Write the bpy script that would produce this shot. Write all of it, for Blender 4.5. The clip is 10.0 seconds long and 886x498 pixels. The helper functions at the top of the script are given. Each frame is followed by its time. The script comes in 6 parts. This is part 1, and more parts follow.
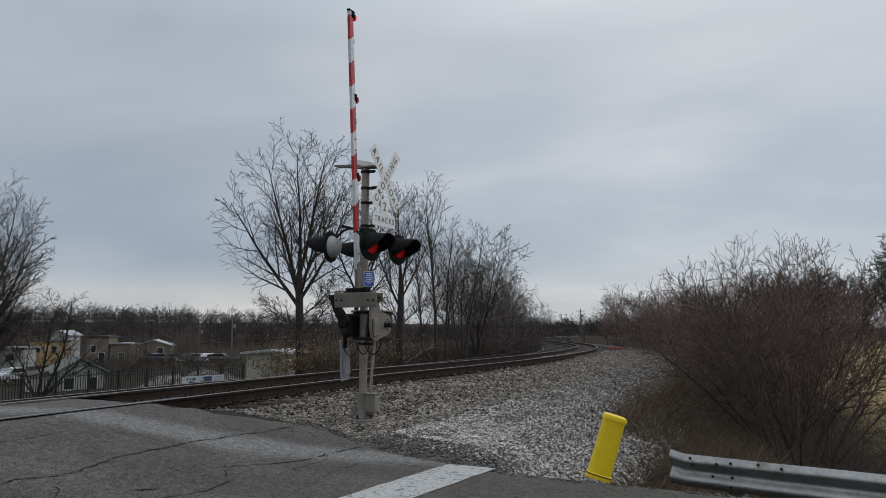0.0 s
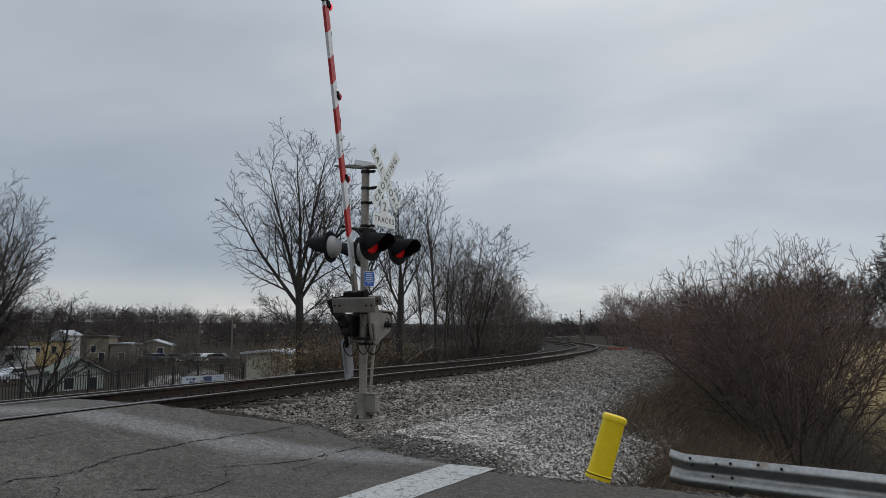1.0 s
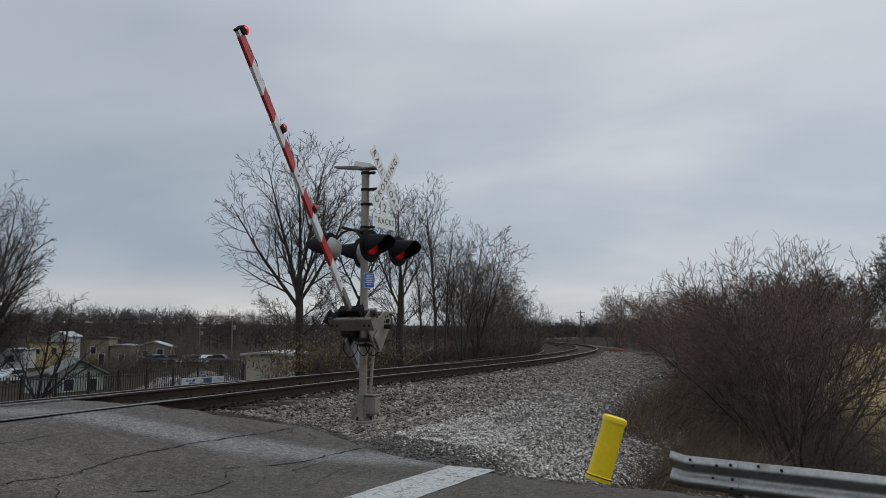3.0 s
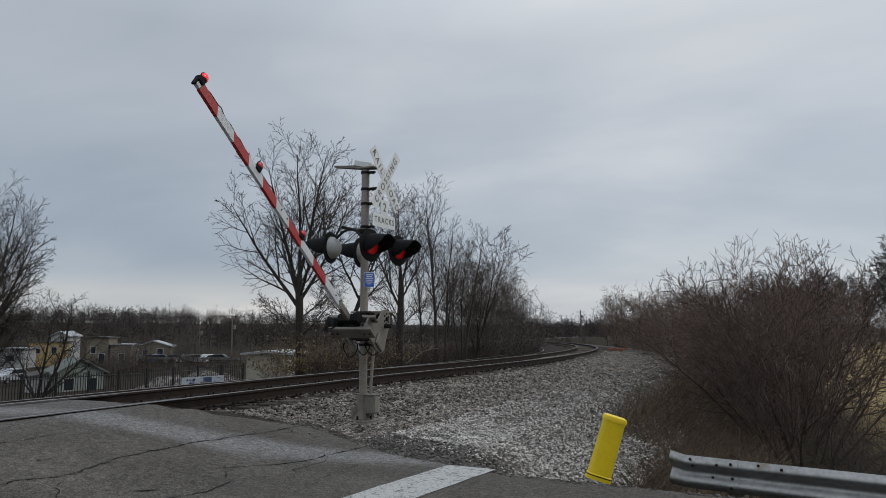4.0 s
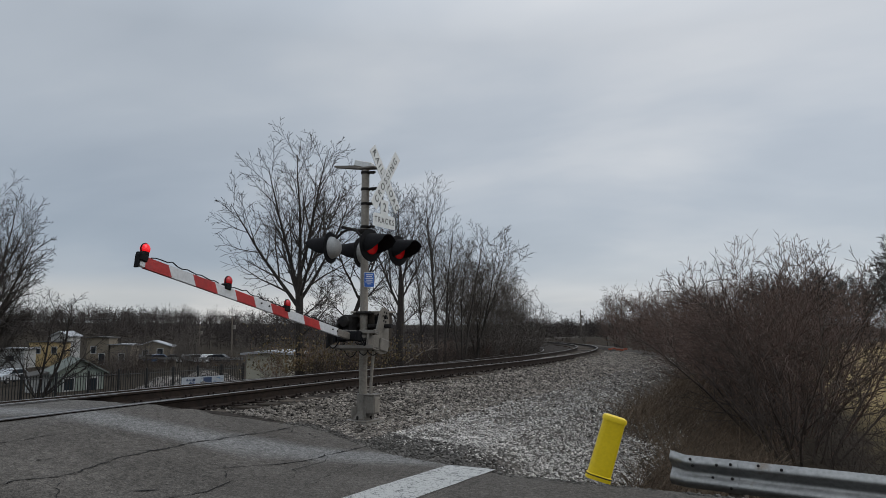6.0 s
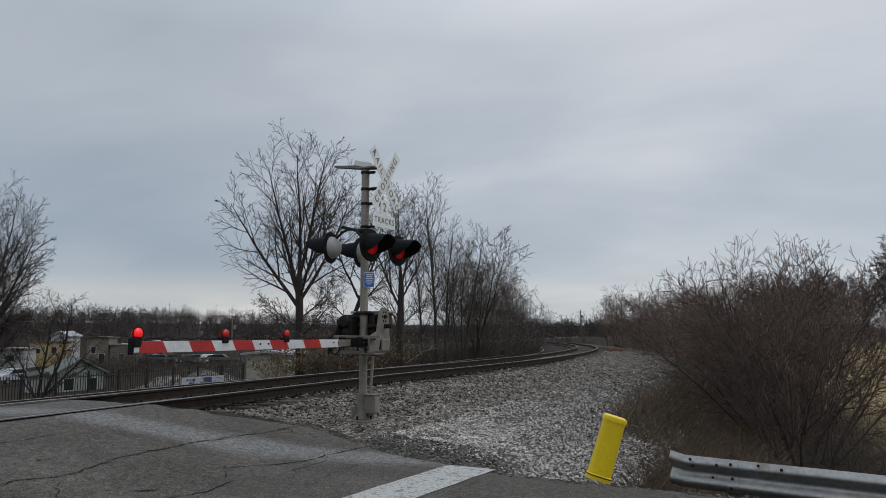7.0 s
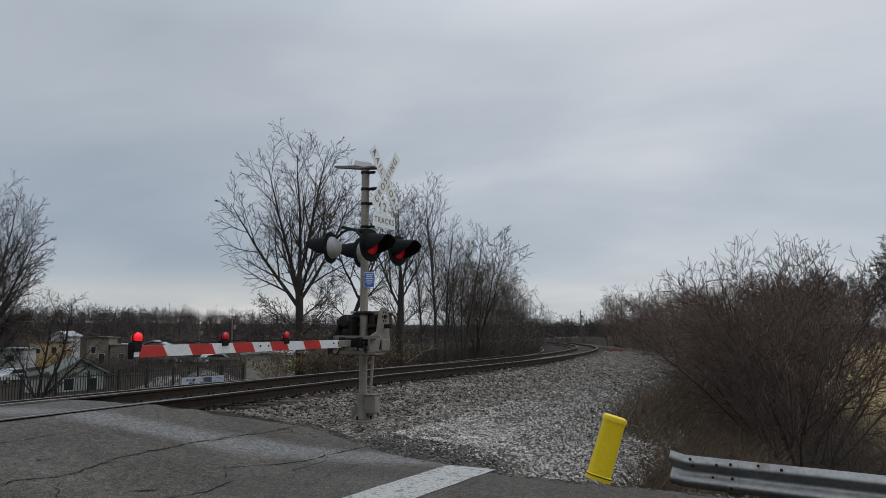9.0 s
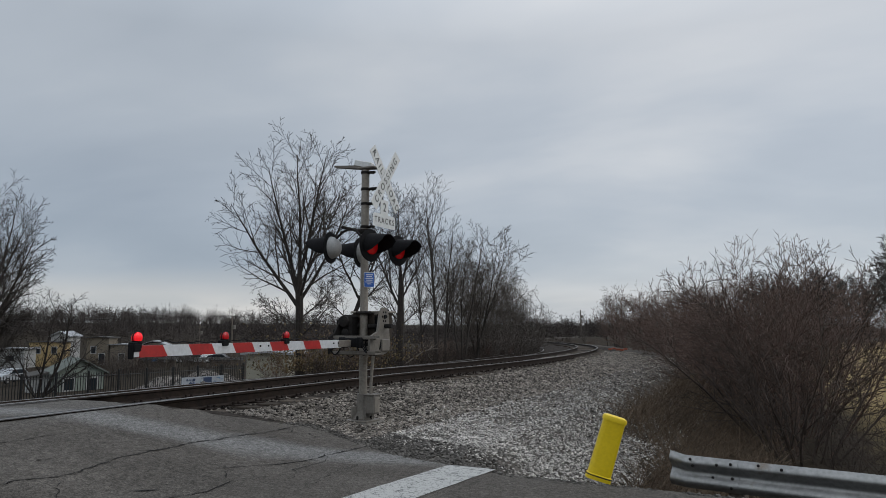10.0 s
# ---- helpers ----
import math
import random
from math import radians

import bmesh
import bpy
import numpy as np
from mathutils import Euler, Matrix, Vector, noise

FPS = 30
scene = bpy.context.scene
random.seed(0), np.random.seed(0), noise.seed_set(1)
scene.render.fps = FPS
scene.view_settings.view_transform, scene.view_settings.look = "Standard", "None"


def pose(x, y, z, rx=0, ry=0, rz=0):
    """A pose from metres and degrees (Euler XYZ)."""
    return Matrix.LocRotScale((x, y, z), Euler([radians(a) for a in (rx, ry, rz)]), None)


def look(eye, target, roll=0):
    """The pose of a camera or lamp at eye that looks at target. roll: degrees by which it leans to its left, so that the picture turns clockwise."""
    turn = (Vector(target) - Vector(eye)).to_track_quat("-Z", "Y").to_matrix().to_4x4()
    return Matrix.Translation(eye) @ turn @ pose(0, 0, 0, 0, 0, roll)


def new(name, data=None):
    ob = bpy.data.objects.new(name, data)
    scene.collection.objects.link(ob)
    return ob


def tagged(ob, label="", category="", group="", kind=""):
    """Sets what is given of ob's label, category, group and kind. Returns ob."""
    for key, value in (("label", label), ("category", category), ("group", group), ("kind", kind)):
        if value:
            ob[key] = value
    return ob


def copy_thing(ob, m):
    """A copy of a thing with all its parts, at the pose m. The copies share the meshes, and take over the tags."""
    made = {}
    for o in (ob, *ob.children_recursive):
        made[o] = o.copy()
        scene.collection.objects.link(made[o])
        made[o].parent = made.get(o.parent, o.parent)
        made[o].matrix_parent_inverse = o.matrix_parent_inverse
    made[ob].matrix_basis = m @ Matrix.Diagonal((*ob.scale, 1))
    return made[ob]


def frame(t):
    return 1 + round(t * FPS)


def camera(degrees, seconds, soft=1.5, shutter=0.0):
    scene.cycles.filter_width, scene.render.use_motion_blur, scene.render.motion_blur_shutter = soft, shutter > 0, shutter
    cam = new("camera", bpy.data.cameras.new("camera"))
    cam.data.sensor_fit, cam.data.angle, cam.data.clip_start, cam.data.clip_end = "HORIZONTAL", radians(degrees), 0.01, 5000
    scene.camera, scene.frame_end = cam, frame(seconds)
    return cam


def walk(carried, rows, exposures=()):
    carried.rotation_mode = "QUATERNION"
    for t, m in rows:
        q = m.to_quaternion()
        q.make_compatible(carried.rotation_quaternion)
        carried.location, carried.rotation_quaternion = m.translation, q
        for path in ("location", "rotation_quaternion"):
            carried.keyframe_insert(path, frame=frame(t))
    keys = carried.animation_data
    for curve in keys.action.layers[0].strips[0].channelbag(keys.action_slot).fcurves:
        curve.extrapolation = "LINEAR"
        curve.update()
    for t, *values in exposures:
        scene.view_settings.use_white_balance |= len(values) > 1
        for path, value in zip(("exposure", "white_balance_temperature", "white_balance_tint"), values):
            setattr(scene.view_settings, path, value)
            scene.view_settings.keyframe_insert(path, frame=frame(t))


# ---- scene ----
cam = camera(63.7, 10.0, soft=0.6)
EYE = (7.95, -9.58, 1.45)


def aim(tilt):
    return pose(*EYE, 90 + tilt, 0, 26.1)


walk(cam, [(0.0, aim(6.21)), (1.0, aim(6.21)), (1.5, aim(6.27)), (2.0, aim(6.34)), (2.5, aim(6.34)),
           (3.8, aim(6.28)), (4.5, aim(6.28)), (10.0, aim(6.28))],
     exposures=[(0.0, 0.0, 6500, 10), (10.0, 0.0, 6500, 10)])


# ---- sky and light: a closed overcast, brightest overhead, thinner on one side ----
def overcast():
    world = bpy.data.worlds.new("overcast_sky")
    scene.world = world
    world.use_nodes = True
    nt = world.node_tree
    nt.nodes.clear()
    N, L = nt.nodes.new, nt.links.new
    out, bg = N("ShaderNodeOutputWorld"), N("ShaderNodeBackground")
    sky = N("ShaderNodeTexSky")
    sky.sky_type, sky.sun_disc = "NISHITA", False
    sky.sun_elevation, sky.sun_rotation = radians(32), radians(60)
    tc = N("ShaderNodeTexCoord")
    sep = N("ShaderNodeSeparateXYZ")
    L(tc.outputs["Generated"], sep.inputs[0])
    # cloud sheet: flatten the direction on a plane overhead so that clouds shrink to the horizon
    den = N("ShaderNodeMath"); den.operation = "ADD"; den.inputs[1].default_value = 0.22
    L(sep.outputs["Z"], den.inputs[0])
    mx = N("ShaderNodeMath"); mx.operation = "MAXIMUM"; mx.inputs[1].default_value = 0.12
    L(den.outputs[0], mx.inputs[0])
    div = N("ShaderNodeVectorMath"); div.operation = "DIVIDE"
    comb = N("ShaderNodeCombineXYZ")
    for k in range(3):
        L(mx.outputs[0], comb.inputs[k])
    L(tc.outputs["Generated"], div.inputs[0]); L(comb.outputs[0], div.inputs[1])
    mp = N("ShaderNodeMapping"); mp.inputs["Scale"].default_value = (0.75, 1.25, 0.6)
    mp.inputs["Location"].default_value = (0.6, 2.3, 0.0)
    mp.inputs["Rotation"].default_value = (0, 0, radians(-32))
    L(div.outputs[0], mp.inputs[0])
    n1 = N("ShaderNodeTexNoise"); n1.inputs["Scale"].default_value = 0.85; n1.inputs["Detail"].default_value = 5
    n1.inputs["Roughness"].default_value = 0.48; n1.inputs["Distortion"].default_value = 0.25
    L(mp.outputs[0], n1.inputs["Vector"])
    ramp = N("ShaderNodeValToRGB")
    e = ramp.color_ramp.elements
    e[0].position, e[0].color = 0.30, (0.360, 0.405, 0.460, 1)
    e[1].position, e[1].color = 0.74, (0.610, 0.630, 0.650, 1)
    m = e.new(0.50); m.color = (0.440, 0.484, 0.536, 1)
    L(n1.outputs["Fac"], ramp.inputs[0])
    # overcast gradient: brighter to the zenith
    gr = N("ShaderNodeMapRange"); gr.inputs["From Min"].default_value = 0.38; gr.inputs["From Max"].default_value = 0.9
    gr.inputs["To Min"].default_value = 1.0; gr.inputs["To Max"].default_value = 2.4
    L(sep.outputs["Z"], gr.inputs["Value"])
    mul = N("ShaderNodeMixRGB"); mul.blend_type = "MULTIPLY"; mul.inputs[0].default_value = 1.0
    L(ramp.outputs[0], mul.inputs[1]); L(gr.outputs[0], mul.inputs[2])
    mix = N("ShaderNodeMixRGB"); mix.inputs[0].default_value = 0.012
    L(mul.outputs[0], mix.inputs[1]); L(sky.outputs[0], mix.inputs[2])
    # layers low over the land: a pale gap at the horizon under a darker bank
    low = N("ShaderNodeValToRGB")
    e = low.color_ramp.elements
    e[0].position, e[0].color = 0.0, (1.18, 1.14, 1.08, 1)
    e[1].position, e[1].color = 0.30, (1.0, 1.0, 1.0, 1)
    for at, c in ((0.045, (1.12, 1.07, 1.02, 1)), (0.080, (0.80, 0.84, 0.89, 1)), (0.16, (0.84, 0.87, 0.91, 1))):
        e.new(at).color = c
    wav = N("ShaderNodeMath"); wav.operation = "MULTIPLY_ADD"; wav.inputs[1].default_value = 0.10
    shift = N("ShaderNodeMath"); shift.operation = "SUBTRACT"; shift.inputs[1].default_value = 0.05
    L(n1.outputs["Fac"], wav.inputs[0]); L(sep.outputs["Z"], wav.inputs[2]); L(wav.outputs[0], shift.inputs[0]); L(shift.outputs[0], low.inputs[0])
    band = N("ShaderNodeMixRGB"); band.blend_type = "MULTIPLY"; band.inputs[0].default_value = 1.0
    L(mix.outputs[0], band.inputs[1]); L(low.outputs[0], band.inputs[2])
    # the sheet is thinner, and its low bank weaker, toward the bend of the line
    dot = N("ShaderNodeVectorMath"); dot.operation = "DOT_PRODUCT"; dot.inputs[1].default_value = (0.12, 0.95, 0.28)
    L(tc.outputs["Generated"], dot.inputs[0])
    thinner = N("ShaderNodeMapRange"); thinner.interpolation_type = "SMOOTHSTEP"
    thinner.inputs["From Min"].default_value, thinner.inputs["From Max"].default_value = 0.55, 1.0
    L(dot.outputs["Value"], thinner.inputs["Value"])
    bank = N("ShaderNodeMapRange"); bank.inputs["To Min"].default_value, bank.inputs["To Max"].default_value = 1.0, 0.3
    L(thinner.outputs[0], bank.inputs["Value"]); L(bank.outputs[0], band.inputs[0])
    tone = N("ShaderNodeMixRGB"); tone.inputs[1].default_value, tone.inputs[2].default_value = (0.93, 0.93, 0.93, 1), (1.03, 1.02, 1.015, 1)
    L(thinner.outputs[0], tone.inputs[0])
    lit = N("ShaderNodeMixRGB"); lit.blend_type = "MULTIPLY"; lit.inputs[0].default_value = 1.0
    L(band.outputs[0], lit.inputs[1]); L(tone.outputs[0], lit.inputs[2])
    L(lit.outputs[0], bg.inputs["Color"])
    bg.inputs["Strength"].default_value = 1.0
    L(bg.outputs[0], out.inputs[0])
    sun = new("sun", bpy.data.lights.new("sun", "SUN"))
    sun.data.energy, sun.data.angle, sun.data.color = 0.6, radians(25), (1.0, 0.97, 0.93)
    sun.matrix_world = look((30, 17, 22), (0, 0, 0))


overcast()


# ---- materials ----
def mat(name, c1, c2=None, rough=0.8, metal=0.0, scale=6.0, fine=60.0, bump=0.2, stain=None, stain_at=0.62, per_object=0.0, per_island=0.0):
    """Two colours mixed by coarse and fine noise, an optional third as stains, and fine relief."""
    m = bpy.data.materials.new(name)
    m.use_nodes = True
    nt = m.node_tree
    N, L = nt.nodes.new, nt.links.new
    b = nt.nodes["Principled BSDF"]
    c2 = c2 or tuple(v * 0.75 for v in c1)
    tc = N("ShaderNodeTexCoord")
    a = N("ShaderNodeTexNoise"); a.inputs["Scale"].default_value = scale; a.inputs["Detail"].default_value = 4
    f = N("ShaderNodeTexNoise"); f.inputs["Scale"].default_value = fine; f.inputs["Detail"].default_value = 3
    for n in (a, f):
        L(tc.outputs["Object"], n.inputs["Vector"])
    mixf = N("ShaderNodeMath"); mixf.operation = "ADD"
    L(a.outputs["Fac"], mixf.inputs[0]); L(f.outputs["Fac"], mixf.inputs[1])
    mr = N("ShaderNodeMapRange"); mr.inputs["From Min"].default_value = 0.75; mr.inputs["From Max"].default_value = 1.25
    L(mixf.outputs[0], mr.inputs["Value"])
    col = N("ShaderNodeMixRGB")
    col.inputs[1].default_value, col.inputs[2].default_value = (*c1, 1), (*c2, 1)
    L(mr.outputs[0], col.inputs[0])
    last = col.outputs[0]
    if stain:
        s = N("ShaderNodeTexNoise"); s.inputs["Scale"].default_value = scale * 0.6; s.inputs["Detail"].default_value = 8
        s.inputs["Roughness"].default_value = 0.7
        L(tc.outputs["Object"], s.inputs["Vector"])
        r = N("ShaderNodeMapRange"); r.inputs["From Min"].default_value = stain_at - 0.06; r.inputs["From Max"].default_value = stain_at + 0.06
        L(s.outputs["Fac"], r.inputs["Value"])
        sm = N("ShaderNodeMixRGB"); sm.inputs[2].default_value = (*stain, 1)
        L(r.outputs[0], sm.inputs[0]); L(last, sm.inputs[1])
        last = sm.outputs[0]
    for amount, node, socket in ((per_object, "ShaderNodeObjectInfo", "Random"), (per_island, "ShaderNodeNewGeometry", "Random Per Island")):
        if amount:
            o = N(node)
            rr = N("ShaderNodeMapRange"); rr.inputs["To Min"].default_value = 1 - amount; rr.inputs["To Max"].default_value = 1 + amount
            L(o.outputs[socket], rr.inputs["Value"])
            mm = N("ShaderNodeMixRGB"); mm.blend_type = "MULTIPLY"; mm.inputs[0].default_value = 1
            L(last, mm.inputs[1]); L(rr.outputs[0], mm.inputs[2])
            last = mm.outputs[0]
    L(last, b.inputs["Base Color"])
    b.inputs["Roughness"].default_value, b.inputs["Metallic"].default_value = rough, metal
    if rough >= 0.85:
        b.inputs["Specular IOR Level"].default_value = 0.15
    if bump:
        bp = N("ShaderNodeBump"); bp.inputs["Strength"].default_value = bump; bp.inputs["Distance"].default_value = 0.01
        L(f.outputs["Fac"], bp.inputs["Height"]); L(bp.outputs[0], b.inputs["Normal"])
    return m


def glow(name, colour, strength):
    m = mat(name, colour, colour, rough=0.25, bump=0)
    b = m.node_tree.nodes["Principled BSDF"]
    b.inputs["Emission Color"].default_value, b.inputs["Emission Strength"].default_value = (*colour, 1), strength
    return m


GALV = mat("weathered_grey_paint", (0.185, 0.168, 0.145), (0.125, 0.113, 0.098), 0.6, 0.2, 5, 40, 0.15, (0.16, 0.11, 0.07), 0.66)
MAST = mat("aged_silver_paint", (0.27, 0.245, 0.21), (0.18, 0.16, 0.135), 0.55, 0.25, 4, 30, 0.12, (0.13, 0.10, 0.07), 0.60)
DRIVE = mat("dark_brown_drive_paint", (0.065, 0.053, 0.043), (0.038, 0.032, 0.027), 0.86, 0.0, 6, 40, 0.15, (0.11, 0.085, 0.06), 0.64)
SILVER = mat("dull_silver_paint", (0.33, 0.34, 0.36), (0.23, 0.24, 0.255), 0.5, 0.3, 5, 30, 0.1, (0.12, 0.11, 0.10), 0.66)
IRON = mat("dark_cast_iron", (0.032, 0.029, 0.027), (0.014, 0.013, 0.013), 0.86, 0.0, 8, 60, 0.2)
BLACK = mat("matt_black_paint", (0.010, 0.010, 0.011), (0.006, 0.006, 0.007), 0.8, 0, 8, 50, 0.1)
WHITE = mat("sign_white_sheeting", (0.72, 0.73, 0.73), (0.60, 0.61, 0.60), 0.45, 0, 5, 30, 0.03, (0.42, 0.40, 0.36), 0.70)
ARMWHITE = mat("white_arm_sheeting", (0.60, 0.61, 0.63), (0.48, 0.49, 0.50), 0.4, 0, 6, 40, 0.04, (0.40, 0.38, 0.35), 0.70)
ARMRED = mat("red_arm_sheeting", (0.42, 0.022, 0.020), (0.30, 0.016, 0.016), 0.4, 0, 6, 40, 0.04)
BLACK.node_tree.nodes["Principled BSDF"].inputs["Specular IOR Level"].default_value = 0.15
LETTER = mat("black_lettering", (0.02, 0.02, 0.02), (0.03, 0.03, 0.03), 0.5, bump=0)
BLUE = mat("blue_sign_face", (0.03, 0.13, 0.48), (0.03, 0.11, 0.40), 0.4, bump=0.02)
NAVY = mat("navy_print", (0.035, 0.06, 0.13), (0.03, 0.05, 0.10), 0.6, bump=0)
STEELBLUE = mat("steel_blue_print", (0.16, 0.24, 0.36), (0.12, 0.19, 0.30), 0.6, bump=0)
BANNER = mat("faded_banner_vinyl", (0.42, 0.45, 0.48), (0.34, 0.37, 0.40), 0.6, 0, 3, 20, 0.05)
LENS_ON = glow("lit_red_lens", (0.36, 0.005, 0.007), 0.17)
LENS_DIM = glow("dim_red_lens", (0.36, 0.005, 0.007), 0.15)
LAMP_ON = glow("lit_red_lamp", (0.72, 0.009, 0.015), 0.62)
LAMP_DIM = glow("dim_red_lamp", (0.40, 0.007, 0.011), 0.10)
HOUSING = mat("pale_grey_housing", (0.36, 0.36, 0.355), (0.27, 0.27, 0.265), 0.5, 0.1, 6, 40, 0.08)
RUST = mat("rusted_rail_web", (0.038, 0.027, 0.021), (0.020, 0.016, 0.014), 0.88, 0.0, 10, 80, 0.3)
RAILTOP = mat("worn_steel_railhead", (0.20, 0.19, 0.18), (0.12, 0.115, 0.11), 0.45, 0.7, 3, 60, 0.05)
TIE = mat("creosoted_timber", (0.045, 0.034, 0.026), (0.09, 0.075, 0.06), 0.9, 0, 8, 45, 0.5, per_object=0.3)
STONE = mat("crushed_limestone", (0.50, 0.475, 0.44), (0.18, 0.166, 0.15), 0.9, 0, 3, 40, 0.3, per_island=0.8)
BALLAST = mat("dusty_ballast_stone", (0.250, 0.222, 0.192), (0.068, 0.059, 0.051), 0.9, 0, 3, 40, 0.3, per_island=0.9)
DARKSTONE = mat("tarry_gravel", (0.115, 0.106, 0.096), (0.055, 0.051, 0.046), 0.85, 0, 3, 40, 0.3, per_island=0.6)
BARK = mat("grey_brown_bark", (0.062, 0.053, 0.047), (0.034, 0.030, 0.027), 0.9, 0, 9, 60, 0.4, per_object=0.25)
TWIG = mat("red_brown_twigs", (0.160, 0.110, 0.090), (0.088, 0.064, 0.055), 0.9, 0, 1.2, 30, 0.0, per_object=0.25)
DRYGRASS = mat("dry_straw", (0.17, 0.125, 0.085), (0.075, 0.056, 0.042), 0.9, 0, 1.0, 20, 0.0, per_island=0.4)
LEAF = mat("withered_leaves", (0.10, 0.085, 0.035), (0.13, 0.075, 0.035), 0.8, 0, 1.0, 20, 0.0, per_island=0.45)
PALETWIG = mat("grey_brown_twigs", (0.125, 0.108, 0.095), (0.070, 0.060, 0.053), 0.9, 0, 1.2, 30, 0.0, per_object=0.2)
BRUSH = mat("dark_brown_brush", (0.070, 0.054, 0.045), (0.036, 0.029, 0.025), 0.9, 0, 1.2, 30, 0.0, per_object=0.2)
DEADWOOD = mat("bleached_deadwood", (0.17, 0.145, 0.12), (0.11, 0.095, 0.08), 0.9, 0, 5, 40, 0.2)
FAR = mat("far_bare_woods", (0.075, 0.063, 0.057), (0.046, 0.039, 0.036), 0.95, 0, 0.05, 0.5, 0.0, per_island=0.3)
HEAP = mat("loose_pale_gravel", (0.20, 0.185, 0.17), (0.085, 0.077, 0.07), 0.9, 0, 2, 14, 0.3, per_island=0.6)
ORANGE = mat("faded_orange_plastic", (0.38, 0.09, 0.045), (0.28, 0.07, 0.035), 0.6, 0, 3, 20, 0.1)
YELLOW = mat("yellow_plastic", (0.80, 0.58, 0.012), (0.71, 0.51, 0.010), 0.4, 0, 4, 40, 0.05)
ZINC = mat("galvanised_beam", (0.30, 0.30, 0.29), (0.20, 0.20, 0.195), 0.42, 0.65, 3, 25, 0.1, (0.15, 0.12, 0.09), 0.68)
WOOD = mat("weathered_post_timber", (0.17, 0.145, 0.12), (0.10, 0.085, 0.07), 0.9, 0, 8, 60, 0.4)
FENCE = mat("black_iron_fence", (0.012, 0.012, 0.013), (0.02, 0.02, 0.02), 0.5, 0.3, 4, 30, 0.05)
PLASTER_Y = mat("ochre_siding", (0.52, 0.38, 0.18), (0.43, 0.31, 0.15), 0.8, 0, 0.6, 8, 0.1)
PLASTER_T = mat("tan_siding", (0.20, 0.165, 0.12), (0.16, 0.135, 0.10), 0.8, 0, 0.6, 8, 0.1)
SIDING_G = mat("pale_green_siding", (0.24, 0.275, 0.235), (0.19, 0.215, 0.185), 0.8, 0, 0.8, 8, 0.1)
SIDING_W = mat("dull_white_siding", (0.38, 0.38, 0.365), (0.30, 0.30, 0.29), 0.8, 0, 0.8, 8, 0.1)
SHEDTAN = mat("cream_steel_cladding", (0.36, 0.345, 0.27), (0.31, 0.295, 0.235), 0.6, 0, 0.8, 10, 0.1)
ROOF = mat("grey_shingle_roof", (0.09, 0.085, 0.08), (0.055, 0.053, 0.05), 0.9, 0, 1.0, 10, 0.3)
SIDING_R = mat("mossy_pale_shingles", (0.16, 0.175, 0.155), (0.10, 0.11, 0.10), 0.85, 0, 1.0, 10, 0.2)
ROOFW = mat("pale_metal_roof", (0.36, 0.37, 0.38), (0.29, 0.30, 0.31), 0.5, 0.2, 0.8, 10, 0.1)
PANE = mat("dark_window_glass", (0.03, 0.035, 0.04), (0.02, 0.025, 0.03), 0.08, bump=0)
CRACK = mat("open_crack_tar", (0.012, 0.012, 0.012), (0.02, 0.019, 0.018), 0.95, 0, 5, 60, 0.3)
RUBBER = mat("black_rubber", (0.02, 0.02, 0.02), (0.015, 0.015, 0.015), 0.7, 0, 8, 60, 0.1)


def zone(nt, axis_out, lo, hi):
    r = nt.nodes.new("ShaderNodeMapRange")
    r.interpolation_type = "SMOOTHSTEP"
    r.inputs["From Min"].default_value, r.inputs["From Max"].default_value = lo, hi
    nt.links.new(axis_out, r.inputs["Value"])
    return r.outputs[0]


